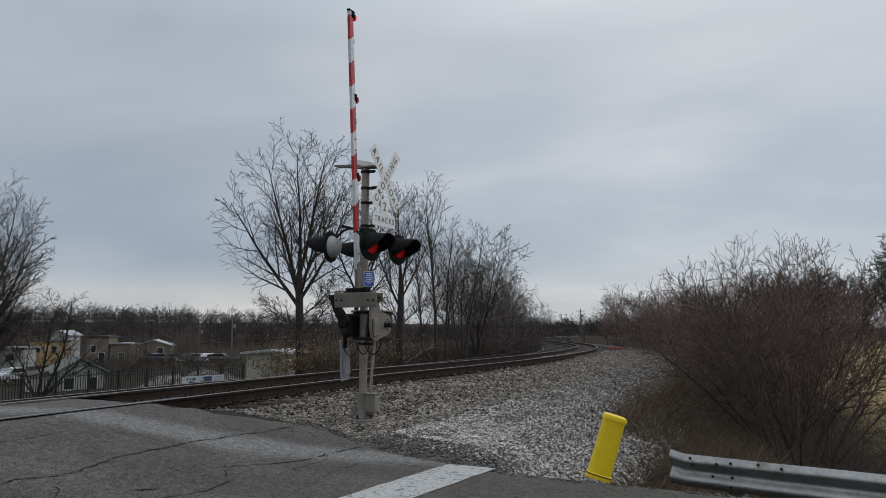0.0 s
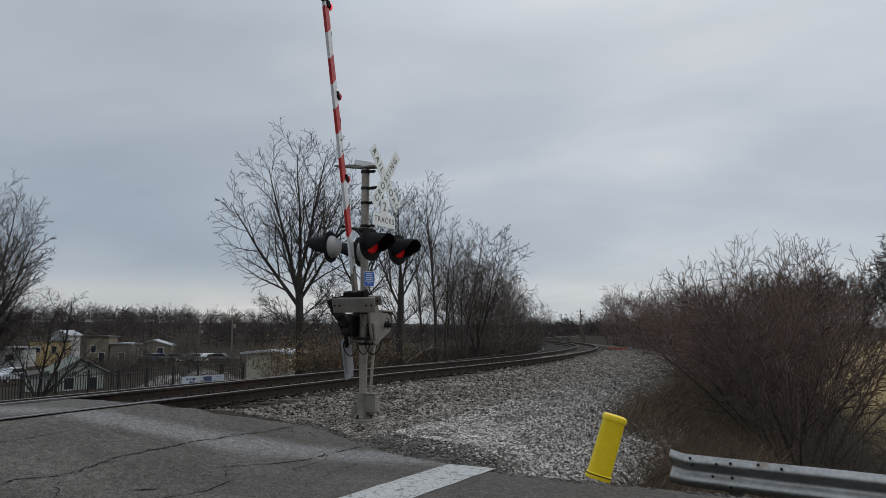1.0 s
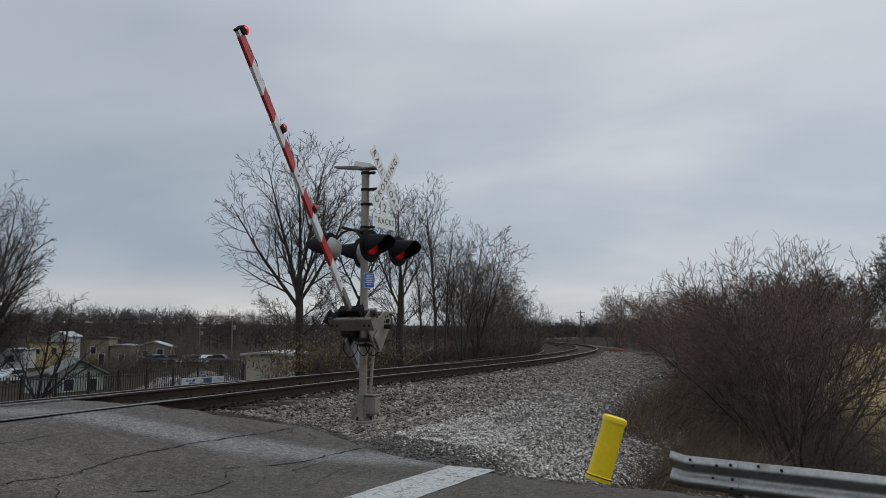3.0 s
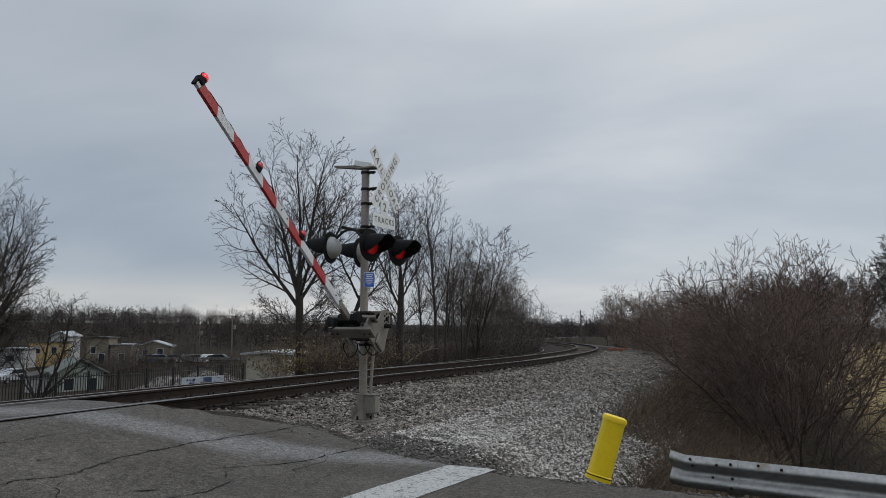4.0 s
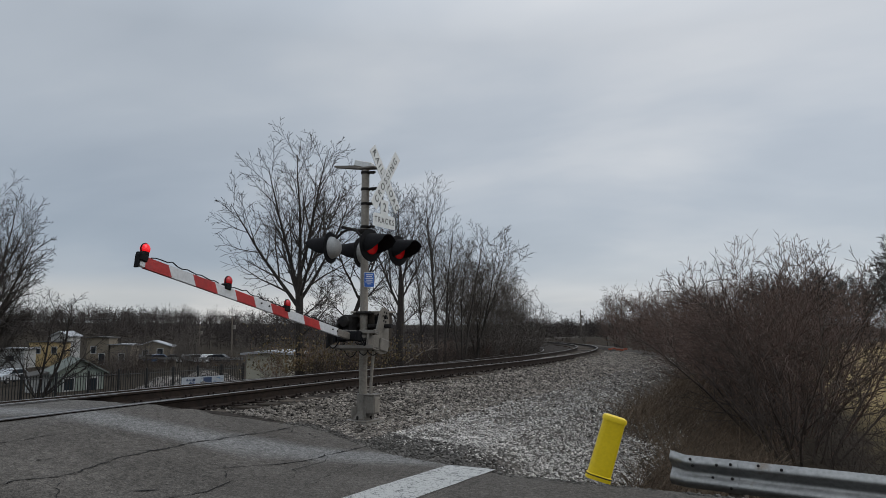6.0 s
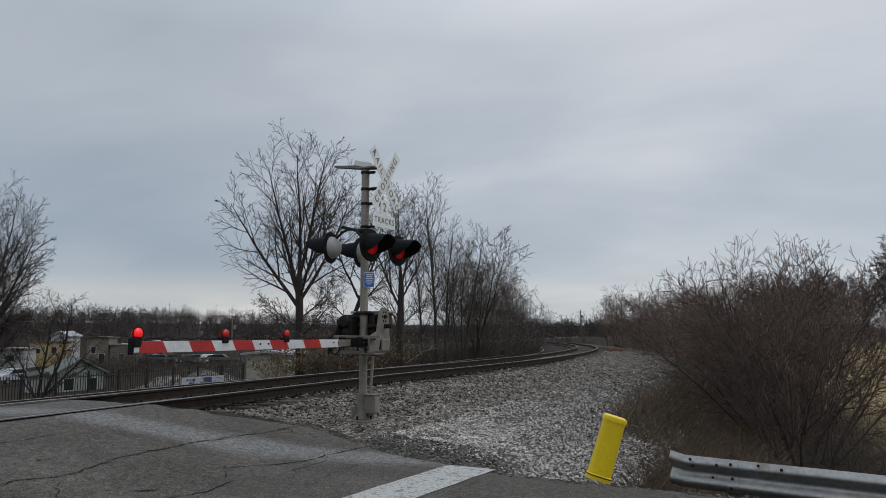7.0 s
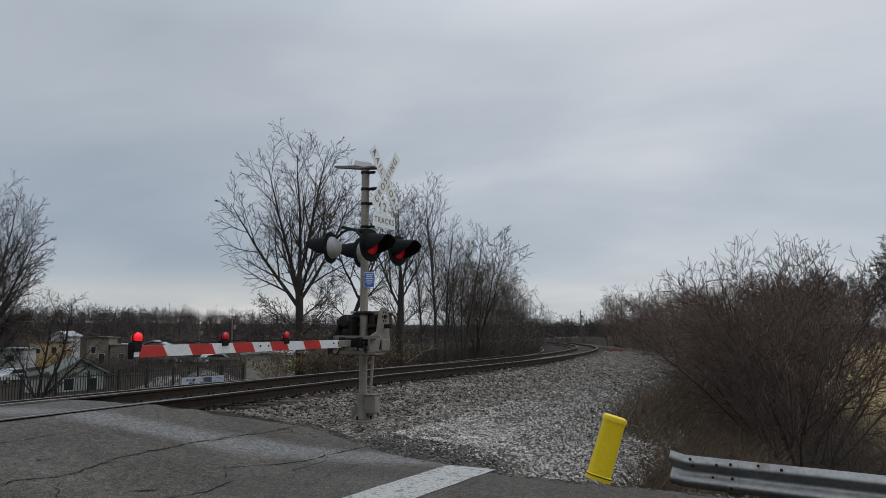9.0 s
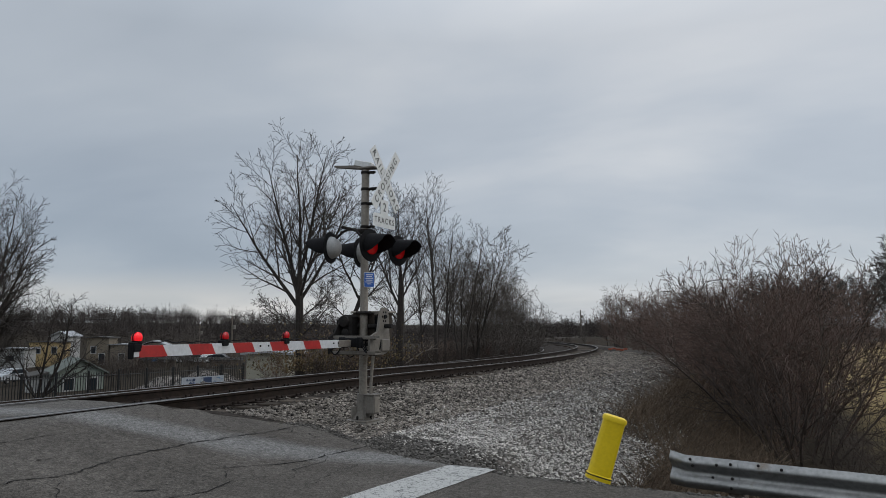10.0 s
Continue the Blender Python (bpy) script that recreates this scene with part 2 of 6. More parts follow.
def ground_material():
    """Crushed stone beside the track and dusty ballast on the bed, both darkened as shade between the loose stones,
    leaf litter in the ditch and on the far bank, straw beyond.
    """
    m = bpy.data.materials.new("trackside_ground")
    m.use_nodes = True
    nt = m.node_tree
    N, L = nt.nodes.new, nt.links.new
    b = nt.nodes["Principled BSDF"]
    tc, sep = N("ShaderNodeTexCoord"), N("ShaderNodeSeparateXYZ")
    L(tc.outputs["Object"], sep.inputs[0])
    # distance from the curved track: x + 0.0033 * max(y - 3, 0)^2, with a ragged edge
    s1 = N("ShaderNodeMath"); s1.operation = "SUBTRACT"; s1.inputs[1].default_value = 3.0; L(sep.outputs["Y"], s1.inputs[0])
    s2 = N("ShaderNodeMath"); s2.operation = "MAXIMUM"; s2.inputs[1].default_value = 0.0; L(s1.outputs[0], s2.inputs[0])
    s2b = N("ShaderNodeMath"); s2b.operation = "MINIMUM"; s2b.inputs[1].default_value = 120.0; L(s2.outputs[0], s2b.inputs[0])
    s3 = N("ShaderNodeMath"); s3.operation = "MULTIPLY"; L(s2b.outputs[0], s3.inputs[0]); L(s2b.outputs[0], s3.inputs[1])
    s4 = N("ShaderNodeMath"); s4.operation = "MULTIPLY_ADD"; s4.inputs[1].default_value = 0.0033
    L(s3.outputs[0], s4.inputs[0]); L(sep.outputs["X"], s4.inputs[2])
    rag = N("ShaderNodeTexNoise"); rag.inputs["Scale"].default_value = 1.6; rag.inputs["Detail"].default_value = 6
    L(tc.outputs["Object"], rag.inputs["Vector"])
    s5 = N("ShaderNodeMath"); s5.operation = "MULTIPLY_ADD"; s5.inputs[1].default_value = 1.3
    L(rag.outputs["Fac"], s5.inputs[0]); L(s4.outputs[0], s5.inputs[2])
    d = s5.outputs[0]
    cell = N("ShaderNodeTexVoronoi"); cell.inputs["Scale"].default_value = 17.0
    L(tc.outputs["Object"], cell.inputs["Vector"])
    # base under the crushed stone, its colour darkened for shade between stones
    grey = N("ShaderNodeValToRGB")
    e = grey.color_ramp.elements
    e[0].color, e[1].color = (0.020, 0.017, 0.015, 1), (0.145, 0.130, 0.115, 1)
    bw = N("ShaderNodeRGBToBW"); L(cell.outputs["Color"], bw.inputs[0]); L(bw.outputs[0], grey.inputs[0])
    # ballast base, darker still: the shaded gaps are painted into the ground
    dusty = N("ShaderNodeValToRGB")
    e = dusty.color_ramp.elements
    e[0].color, e[1].color = (0.010, 0.008, 0.007, 1), (0.065, 0.054, 0.046, 1)
    L(bw.outputs[0], dusty.inputs[0])
    mud = N("ShaderNodeTexNoise"); mud.inputs["Scale"].default_value = 0.45; mud.inputs["Detail"].default_value = 5
    L(tc.outputs["Object"], mud.inputs["Vector"])
    soil = N("ShaderNodeMixRGB"); soil.inputs[1].default_value, soil.inputs[2].default_value = (0.020, 0.016, 0.012, 1), (0.046, 0.036, 0.025, 1)
    L(mud.outputs["Fac"], soil.inputs[0])
    straw = N("ShaderNodeMixRGB"); straw.inputs[1].default_value, straw.inputs[2].default_value = (0.27, 0.20, 0.095, 1), (0.19, 0.145, 0.07, 1)
    L(mud.outputs["Fac"], straw.inputs[0])

    def over(base, top, fac):
        x = N("ShaderNodeMixRGB")
        L(fac, x.inputs[0]); L(base, x.inputs[1]); L(top, x.inputs[2])
        return x.outputs[0]
    c = over(soil.outputs[0], dusty.outputs[0], zone(nt, d, -6.8, -6.2))
    c = over(c, grey.outputs[0], zone(nt, d, 2.0, 3.0))
    c = over(c, soil.outputs[0], zone(nt, d, 5.5, 6.3))
    fld = N("ShaderNodeMath"); fld.operation = "MULTIPLY"
    L(zone(nt, d, 9.5, 11.5), fld.inputs[0]); L(zone(nt, sep.outputs["Y"], 110.0, 95.0), fld.inputs[1])
    fld2 = N("ShaderNodeMath"); fld2.operation = "MULTIPLY"
    L(fld.outputs[0], fld2.inputs[0]); L(zone(nt, sep.outputs["X"], 4.0, 7.0), fld2.inputs[1])
    c = over(c, straw.outputs[0], fld2.outputs[0])
    L(c, b.inputs["Base Color"])
    b.inputs["Roughness"].default_value = 0.95
    b.inputs["Specular IOR Level"].default_value = 0.08
    bp = N("ShaderNodeBump"); bp.inputs["Strength"].default_value = 0.8; bp.inputs["Distance"].default_value = 0.03
    L(cell.outputs["Distance"], bp.inputs["Height"]); bp.invert = True
    L(bp.outputs[0], b.inputs["Normal"])
    return m


def asphalt_material():
    """Old grey asphalt: fine aggregate, salt-bleached wheel tracks along the road, darker patches."""
    m = bpy.data.materials.new("worn_asphalt")
    m.use_nodes = True
    nt = m.node_tree
    N, L = nt.nodes.new, nt.links.new
    b = nt.nodes["Principled BSDF"]
    tc, sep = N("ShaderNodeTexCoord"), N("ShaderNodeSeparateXYZ")
    L(tc.outputs["Object"], sep.inputs[0])
    agg = N("ShaderNodeTexVoronoi"); agg.inputs["Scale"].default_value = 75.0; L(tc.outputs["Object"], agg.inputs["Vector"])
    bw = N("ShaderNodeRGBToBW"); L(agg.outputs["Color"], bw.inputs[0])
    patch = N("ShaderNodeTexNoise"); patch.inputs["Scale"].default_value = 1.1; patch.inputs["Detail"].default_value = 7; patch.inputs["Roughness"].default_value = 0.65
    mp = N("ShaderNodeMapping"); mp.inputs["Scale"].default_value = (0.45, 1.3, 1.0)
    L(tc.outputs["Object"], mp.inputs[0]); L(mp.outputs[0], patch.inputs["Vector"])
    base = N("ShaderNodeMixRGB"); base.inputs[1].default_value, base.inputs[2].default_value = (0.036, 0.031, 0.026, 1), (0.132, 0.119, 0.105, 1)
    L(patch.outputs["Fac"], base.inputs[0])
    # salt-bleached band along the wheel path
    wob = N("ShaderNodeMath"); wob.operation = "MULTIPLY_ADD"; wob.inputs[1].default_value = 0.9
    L(patch.outputs["Fac"], wob.inputs[0])
    drift = N("ShaderNodeMath"); drift.operation = "MULTIPLY_ADD"; drift.inputs[1].default_value = -0.33
    L(sep.outputs["X"], drift.inputs[0]); L(sep.outputs["Y"], drift.inputs[2]); L(drift.outputs[0], wob.inputs[2])
    off = N("ShaderNodeMath"); off.operation = "ADD"; off.inputs[1].default_value = 3.3; L(wob.outputs[0], off.inputs[0])
    ab = N("ShaderNodeMath"); ab.operation = "ABSOLUTE"; L(off.outputs[0], ab.inputs[0])
    inv = N("ShaderNodeMapRange"); inv.interpolation_type = "SMOOTHSTEP"
    inv.inputs["From Min"].default_value, inv.inputs["From Max"].default_value = 0.55, 0.08
    inv.inputs["To Max"].default_value = 0.75
    L(ab.outputs[0], inv.inputs["Value"])
    salt = N("ShaderNodeMixRGB"); salt.inputs[2].default_value = (0.19, 0.187, 0.182, 1)
    L(inv.outputs[0], salt.inputs[0]); L(base.outputs[0], salt.inputs[1])
    # bleached approach slab at the rails
    slab = N("ShaderNodeMixRGB"); slab.inputs[2].default_value = (0.17, 0.165, 0.16, 1)
    near = N("ShaderNodeMapRange"); near.interpolation_type = "SMOOTHSTEP"
    near.inputs["From Min"].default_value, near.inputs["From Max"].default_value = 1.1, 0.35
    near.inputs["To Max"].default_value = 0.2
    wx = N("ShaderNodeMath"); wx.operation = "MULTIPLY_ADD"; wx.inputs[1].default_value = 0.8
    L(patch.outputs["Fac"], wx.inputs[0]); L(sep.outputs["X"], wx.inputs[2])
    L(wx.outputs[0], near.inputs["Value"]); L(near.outputs[0], slab.inputs[0]); L(salt.outputs[0], slab.inputs[1])
    mot = N("ShaderNodeTexNoise"); mot.inputs["Scale"].default_value = 14; mot.inputs["Detail"].default_value = 9; mot.inputs["Roughness"].default_value = 0.75
    L(tc.outputs["Object"], mot.inputs["Vector"])
    mr = N("ShaderNodeMapRange"); mr.inputs["From Min"].default_value, mr.inputs["From Max"].default_value = 0.3, 0.7
    mr.inputs["To Min"].default_value, mr.inputs["To Max"].default_value = 0.5, 1.5
    L(mot.outputs["Fac"], mr.inputs["Value"])
    mm = N("ShaderNodeMixRGB"); mm.blend_type = "MULTIPLY"; mm.inputs[0].default_value = 1
    L(slab.outputs[0], mm.inputs[1]); L(mr.outputs[0], mm.inputs[2])
    slab = mm
    spk = N("ShaderNodeMapRange"); spk.inputs["To Min"].default_value, spk.inputs["To Max"].default_value = 0.45, 1.6
    L(bw.outputs[0], spk.inputs["Value"])
    mul = N("ShaderNodeMixRGB"); mul.blend_type = "MULTIPLY"; mul.inputs[0].default_value = 1
    L(slab.outputs[0], mul.inputs[1]); L(spk.outputs[0], mul.inputs[2])
    L(mul.outputs[0], b.inputs["Base Color"])
    b.inputs["Roughness"].default_value = 0.9
    b.inputs["Specular IOR Level"].default_value = 0.2
    bp = N("ShaderNodeBump"); bp.inputs["Strength"].default_value = 0.8; bp.inputs["Distance"].default_value = 0.01
    L(agg.outputs["Distance"], bp.inputs["Height"]); L(bp.outputs[0], b.inputs["Normal"])
    return m


def road_paint_material():
    """White road paint, crazed by fine cracks and worn through in places."""
    m = bpy.data.materials.new("worn_road_paint")
    m.use_nodes = True
    nt = m.node_tree
    N, L = nt.nodes.new, nt.links.new
    b = nt.nodes["Principled BSDF"]
    tc = N("ShaderNodeTexCoord")
    n = N("ShaderNodeTexNoise"); n.inputs["Scale"].default_value = 9; n.inputs["Detail"].default_value = 8; n.inputs["Roughness"].default_value = 0.7
    L(tc.outputs["Object"], n.inputs["Vector"])
    warp = N("ShaderNodeMixRGB"); warp.blend_type = "ADD"; warp.inputs[0].default_value = 0.12
    L(tc.outputs["Object"], warp.inputs[1]); L(n.outputs["Color"], warp.inputs[2])
    v = N("ShaderNodeTexVoronoi"); v.feature = "DISTANCE_TO_EDGE"; v.inputs["Scale"].default_value = 15
    L(warp.outputs[0], v.inputs["Vector"])
    edge = zone(nt, v.outputs["Distance"], 0.04, 0.008)
    wear = zone(nt, n.outputs["Fac"], 0.555, 0.625)
    mx = N("ShaderNodeMath"); mx.operation = "MAXIMUM"; L(edge, mx.inputs[0]); L(wear, mx.inputs[1])
    c = N("ShaderNodeMixRGB"); c.inputs[1].default_value, c.inputs[2].default_value = (0.39, 0.388, 0.372, 1), (0.09, 0.095, 0.09, 1)
    L(mx.outputs[0], c.inputs[0]); L(c.outputs[0], b.inputs["Base Color"])
    b.inputs["Roughness"].default_value = 0.75
    return m


GROUND, ASPHALT, PAINT = ground_material(), asphalt_material(), road_paint_material()


# ---- mesh tools ----
class Mesh:
    def __init__(self):
        self.v, self.f = [], []

    def add(self, verts, faces):
        o = len(self.v)
        self.v.extend(verts)
        self.f.extend(tuple(i + o for i in f) for f in faces)
        return self

    def box(self, c, size, bevel=0.006, m=None):
        """A box with chamfered edges."""
        h = [s / 2 for s in size]
        b = min(bevel, min(h) * 0.6)
        bm = bmesh.new()
        bmesh.ops.create_cube(bm, size=1.0, matrix=Matrix.Diagonal((*size, 1)))
        if b > 0:
            bmesh.ops.bevel(bm, geom=list(bm.edges), offset=b, segments=1, affect="EDGES")
        mm = Matrix.Translation(c) @ (m or Matrix())
        bm.verts.index_update()
        self.add([tuple(mm @ v.co) for v in bm.verts], [tuple(v.index for v in f.verts) for f in bm.faces])
        bm.free()
        return self

    def lathe(self, profile, n=20, m=None):
        """A profile of (radius, height) turned about z."""
        m = m or Matrix()
        vs, fs = [], []
        for r, z in profile:
            for k in range(n):
                a = 2 * math.pi * k / n
                vs.append(tuple(m @ Vector((r * math.cos(a), r * math.sin(a), z))))
        for i in range(len(profile) - 1):
            for k in range(n):
                k2 = (k + 1) % n
                fs.append((i * n + k, i * n + k2, (i + 1) * n + k2, (i + 1) * n + k))
        fs.append(tuple(range(n))[::-1])
        fs.append(tuple((len(profile) - 1) * n + k for k in range(n)))
        return self.add(vs, fs)

    def tube(self, pts, radii, n=6):
        """A tube along points; radii one number or one each."""
        pts = [Vector(p) for p in pts]
        if not hasattr(radii, "__len__"):
            radii = [radii] * len(pts)
        vs, fs = [], []
        for i, p in enumerate(pts):
            t = (pts[min(i + 1, len(pts) - 1)] - pts[max(i - 1, 0)]).normalized()
            s = t.cross(Vector((0.31, 0.17, 0.93)) if abs(t.z) < 0.9 else Vector((0.93, 0.31, 0.17))).normalized()
            u = t.cross(s)
            for k in range(n):
                a = 2 * math.pi * k / n
                vs.append(tuple(p + (s * math.cos(a) + u * math.sin(a)) * radii[i]))
        for i in range(len(pts) - 1):
            for k in range(n):
                k2 = (k + 1) % n
                fs.append((i * n + k, i * n + k2, (i + 1) * n + k2, (i + 1) * n + k))
        if n > 3:
            fs.append(tuple(range(n))[::-1])
            fs.append(tuple((len(pts) - 1) * n + k for k in range(n)))
        return self.add(vs, fs)

    def prism(self, outline, depth, m=None):
        """A flat outline (x, y) made depth thick along z, about z = 0."""
        m = m or Matrix()
        n = len(outline)
        vs = [tuple(m @ Vector((x, y, z))) for z in (-depth / 2, depth / 2) for x, y in outline]
        fs = [tuple(range(n))[::-1], tuple(range(n, 2 * n))]
        fs += [(k, (k + 1) % n, n + (k + 1) % n, n + k) for k in range(n)]
        return self.add(vs, fs)

    def data(self, name, material, smooth=False):
        me = bpy.data.meshes.new(name)
        me.from_pydata(self.v, [], self.f)
        me.materials.append(material)
        if smooth:
            me.polygons.foreach_set("use_smooth", [True] * len(me.polygons))
            me.set_sharp_from_angle(angle=radians(35))
        me.update()
        return me


def part(name, mesh, material, parent, label="", smooth=True):
    ob = new(name, mesh.data(name, material, smooth))
    if parent:
        ob.parent = parent
    if label:
        ob["label"] = label
    return ob


def thing(name, m, label, category, group="", kind=""):
    ob = new(name)
    ob.empty_display_size = 0.2
    ob.matrix_world = m
    return tagged(ob, label, category, group, kind)


def solo(name, mesh, material, label, category, kind="", m=None, group="", smooth=True):
    ob = new(name, mesh.data(name, material, smooth))
    if m:
        ob.matrix_world = m
    return tagged(ob, label, category, group, kind)


# ---- lie of the land ----
def lerp(x, knots):
    return float(np.interp(x, [k[0] for k in knots], [k[1] for k in knots]))


def bend(y):
    """How far the track has swung from the straight at y."""
    return -0.0033 * min(max(y - 3, 0), 120) ** 2


def rail_z(y):
    return 0.45 - 0.0115 * min(max(y - 4, 0), 110)


def smooth01(a):
    a = min(max(a, 0), 1)
    return a * a * (3 - 2 * a)


def road_z(x):
    if x > -0.7:
        return lerp(x, [(0.12, 0.435), (0.35, 0.40), (2.6, 0.045), (3.1, 0.01), (3.6, 0.0)])
    return lerp(x, [(-60, -4.5), (-22, -2.4), (-9, -0.6), (-5.5, 0.0), (-4.3, 0.02), (-1.7, 0.435)])


ROAD_EDGE = [(-60, -2.6), (0.44, -2.5), (0.6, -2.2), (1.03, -2.08), (1.49, -1.84), (1.96, -1.60), (2.51, -1.59), (3.2, -1.99), (4.24, -2.35), (5.3, -2.72), (7, -2.75), (60, -2.75)]


def land_z(x, y):
    s, top = x - bend(y), rail_z(y)
    drop = top - 0.45
    z = lerp(s, [(-420, 5), (-270, 3.2), (-200, 0), (-150, -3.4), (-110, -4.3), (-60, -4.6), (-40, -3.6), (-22, -2.4), (-14, -1.9), (-10, -1.0 + drop), (-7.5, -0.25 + drop),
                 (-6.6, top - 0.62), (-3.4, top - 0.62), (-2.3, top - 0.27), (-1.9, top - 0.21), (0.2, top - 0.205), (0.6, top - 0.22), (0.95, top - 0.27), (2.1, 0.06 + drop * 0.7),
                 (2.7, drop * 0.7), (4.5, -0.02 + drop * 0.7), (5.4, -0.45 + drop), (6.5, -0.85 + drop), (9, -0.85 + drop), (14, -0.7), (60, -0.4), (400, 0.0)])
    e = lerp(x, ROAD_EDGE)
    k = smooth01((y - e) / (0.9 if x < 4 else 0.7))
    k2 = smooth01((-11.8 - y) / 2)
    r = road_z(x) - 0.03
    if -9 < x < 30:
        z += 0.015 * noise.noise((x * 1.3, y * 1.3, 0)) + 0.035 * noise.noise((x * 0.3, y * 0.3, 4))
    return r * (1 - k) + z * k if y > -8 else r * (1 - k2) + (min(z, -0.3)) * k2


def axis(fine, far):
    """Coordinates dense in the middle and wider apart to the horizon."""
    lo, hi, step = fine
    c = list(np.arange(lo, hi, step))
    d, x = step, hi
    while x < far:
        c.append(x); d *= 1.17; x += d
    d, x = step, lo
    while x > -far:
        d *= 1.17; x -= d; c.insert(0, x)
    return c


def build_ground():
    xs, ys = axis((-4, 9, 0.16), 1800), axis((-5, 16, 0.2), 1800)
    g = Mesh()
    g.v = [(x, y, land_z(x, y)) for y in ys for x in xs]
    w = len(xs)
    g.f = [(j * w + i, j * w + i + 1, (j + 1) * w + i + 1, (j + 1) * w + i) for j in range(len(ys) - 1) for i in range(w - 1)]
    solo("ground", g, GROUND, "gravel verge, littered bank and straw-coloured field", "ground", "structure")


def build_road():
    road = Mesh()
    xs = sorted(set(list(np.arange(-9, 12, 0.15)) + list(np.arange(12, 60, 3.0))))
    n = 24
    for x in xs:
        e = lerp(x, ROAD_EDGE) + 0.10 * noise.noise((x * 1.7, 0, 0)) + 0.05 * noise.noise((x * 6, 3, 0))
        for k in range(n):
            y = e + (-11.8 - e) * (k / (n - 1)) ** 1.3
            road.v.append((x, y, road_z(x) + 0.012 * noise.noise((x * 0.8, y * 0.8, 2)) - (0.02 if k == 0 else 0)))
    for i in range(len(xs) - 1):
        for k in range(n - 1):
            road.f.append((i * n + k, i * n + k + 1, (i + 1) * n + k + 1, (i + 1) * n + k))
    ob = solo("road", road, ASPHALT, "cracked grey asphalt road climbing to the crossing", "road", "structure")
    r = random.Random(4)

    def crack(name, pts, width):
        c = Mesh()
        line = []
        for (x0, y0), (x1, y1) in zip(pts, pts[1:]):
            m = max(2, int(math.hypot(x1 - x0, y1 - y0) / 0.06))
            line += [(x0 + (x1 - x0) * k / m, y0 + (y1 - y0) * k / m) for k in range(m)]
        line.append(pts[-1])
        for k, (x, y) in enumerate(line):
            j = 0.05 * noise.noise((x * 5, y * 5, 1)) + 0.03 * noise.noise((x * 17, y * 17, 5))
            w = width * (0.15 + 0.85 * r.random()) * min(1, (len(line) - k) / 6)
            z = road_z(x) + 0.012 * noise.noise((x * 0.8, y * 0.8, 2)) + 0.006
            c.v += [(x + j - w, y + j, z), (x + j + w, y + j * 0.6, z)]
        c.f = [(2 * k, 2 * k + 1, 2 * k + 3, 2 * k + 2) for k in range(len(line) - 1)]
        part(name, c, CRACK, ob)
    crack("crack", [(1.96, -1.62), (1.95, -2.38), (1.88, -3.0), (1.82, -3.43), (1.84, -4.05), (1.88, -4.5), (2.0, -4.96), (2.03, -5.27), (1.94, -5.5), (1.92, -6.2), (1.9, -7.5)], 0.017)
    crack("crack", [(3.24, -2.02), (3.16, -2.54), (3.16, -2.97), (3.03, -3.4), (2.8, -3.74), (2.64, -4.02)], 0.020)
    crack("crack", [(2.74, -3.92), (2.95, -4.11), (3.09, -4.3), (3.2, -4.62), (3.09, -4.97), (3.15, -5.8)], 0.012)
    crack("crack", [(2.73, -5.02), (2.80, -4.92), (2.86, -4.83)], 0.034)
    crack("crack", [(1.52, -5.14), (1.56, -4.94)], 0.022)
    crack("crack", [(3.22, -4.02), (3.30, -3.87)], 0.028)
    crack("crack", [(3.12, -2.7), (3.3, -3.0), (3.33, -3.5), (3.5, -3.9)], 0.007)
    crack("crack", [(0.90, -5.3), (0.88, -4.71), (0.85, -4.25)], 0.010)
    crack("crack", [(2.3, -1.9), (2.45, -2.05), (2.42, -2.3)], 0.016)
    crack("crack", [(2.0, -1.9), (2.12, -2.1), (2.05, -2.35)], 0.010)
    crack("crack", [(3.7, -3.0), (3.75, -3.6), (3.9, -4.2)], 0.006)
    crack("crack", [(2.2, -5.3), (2.5, -5.6), (2.6, -6.1)], 0.008)
    line = Mesh()
    for k in range(41):
        y = -2.60 - k * 0.2
        x0, x1 = 4.60 - 0.02 * noise.noise((y * 4, 0, 0)) - 0.023 * k, 5.14 + 0.02 * noise.noise((y * 4, 5, 0)) - 0.023 * k
        for q in range(4):
            x = x0 + (x1 - x0) * q / 3
            line.v.append((x, y, road_z(x) + 0.012 * noise.noise((x * 0.8, y * 0.8, 2)) + 0.006))
    line.f = [(k * 4 + q, k * 4 + q + 1, k * 4 + q + 5, k * 4 + q + 4) for k in range(40) for q in range(3)]
    part("stop_line", line, PAINT, ob, "worn and crazed white stop line")
    for x in (0.10, -1.335):
        for side in (-1, 1):
            gap = Mesh()
            for k in range(60):
                y = -1.9 - k * 0.17
                xx = x - 0.035 + side * 0.07
                gap.v += [(xx - 0.028, y, road_z(xx) + 0.012), (xx + 0.028, y, road_z(xx) + 0.012)]
            gap.f = [(2 * k, 2 * k + 1, 2 * k + 3, 2 * k + 2) for k in range(59)]
            part("flangeway", gap, RUBBER, ob, "black rubber flangeway filler")


RAIL = [(-0.07, -0.172), (0.07, -0.172), (0.07, -0.158), (0.014, -0.138), (0.012, -0.045), (0.036, -0.034), (0.036, -0.006), (0.028, 0),
        (-0.028, 0), (-0.036, -0.006), (-0.036, -0.034), (-0.012, -0.045), (-0.014, -0.138), (-0.07, -0.158)]


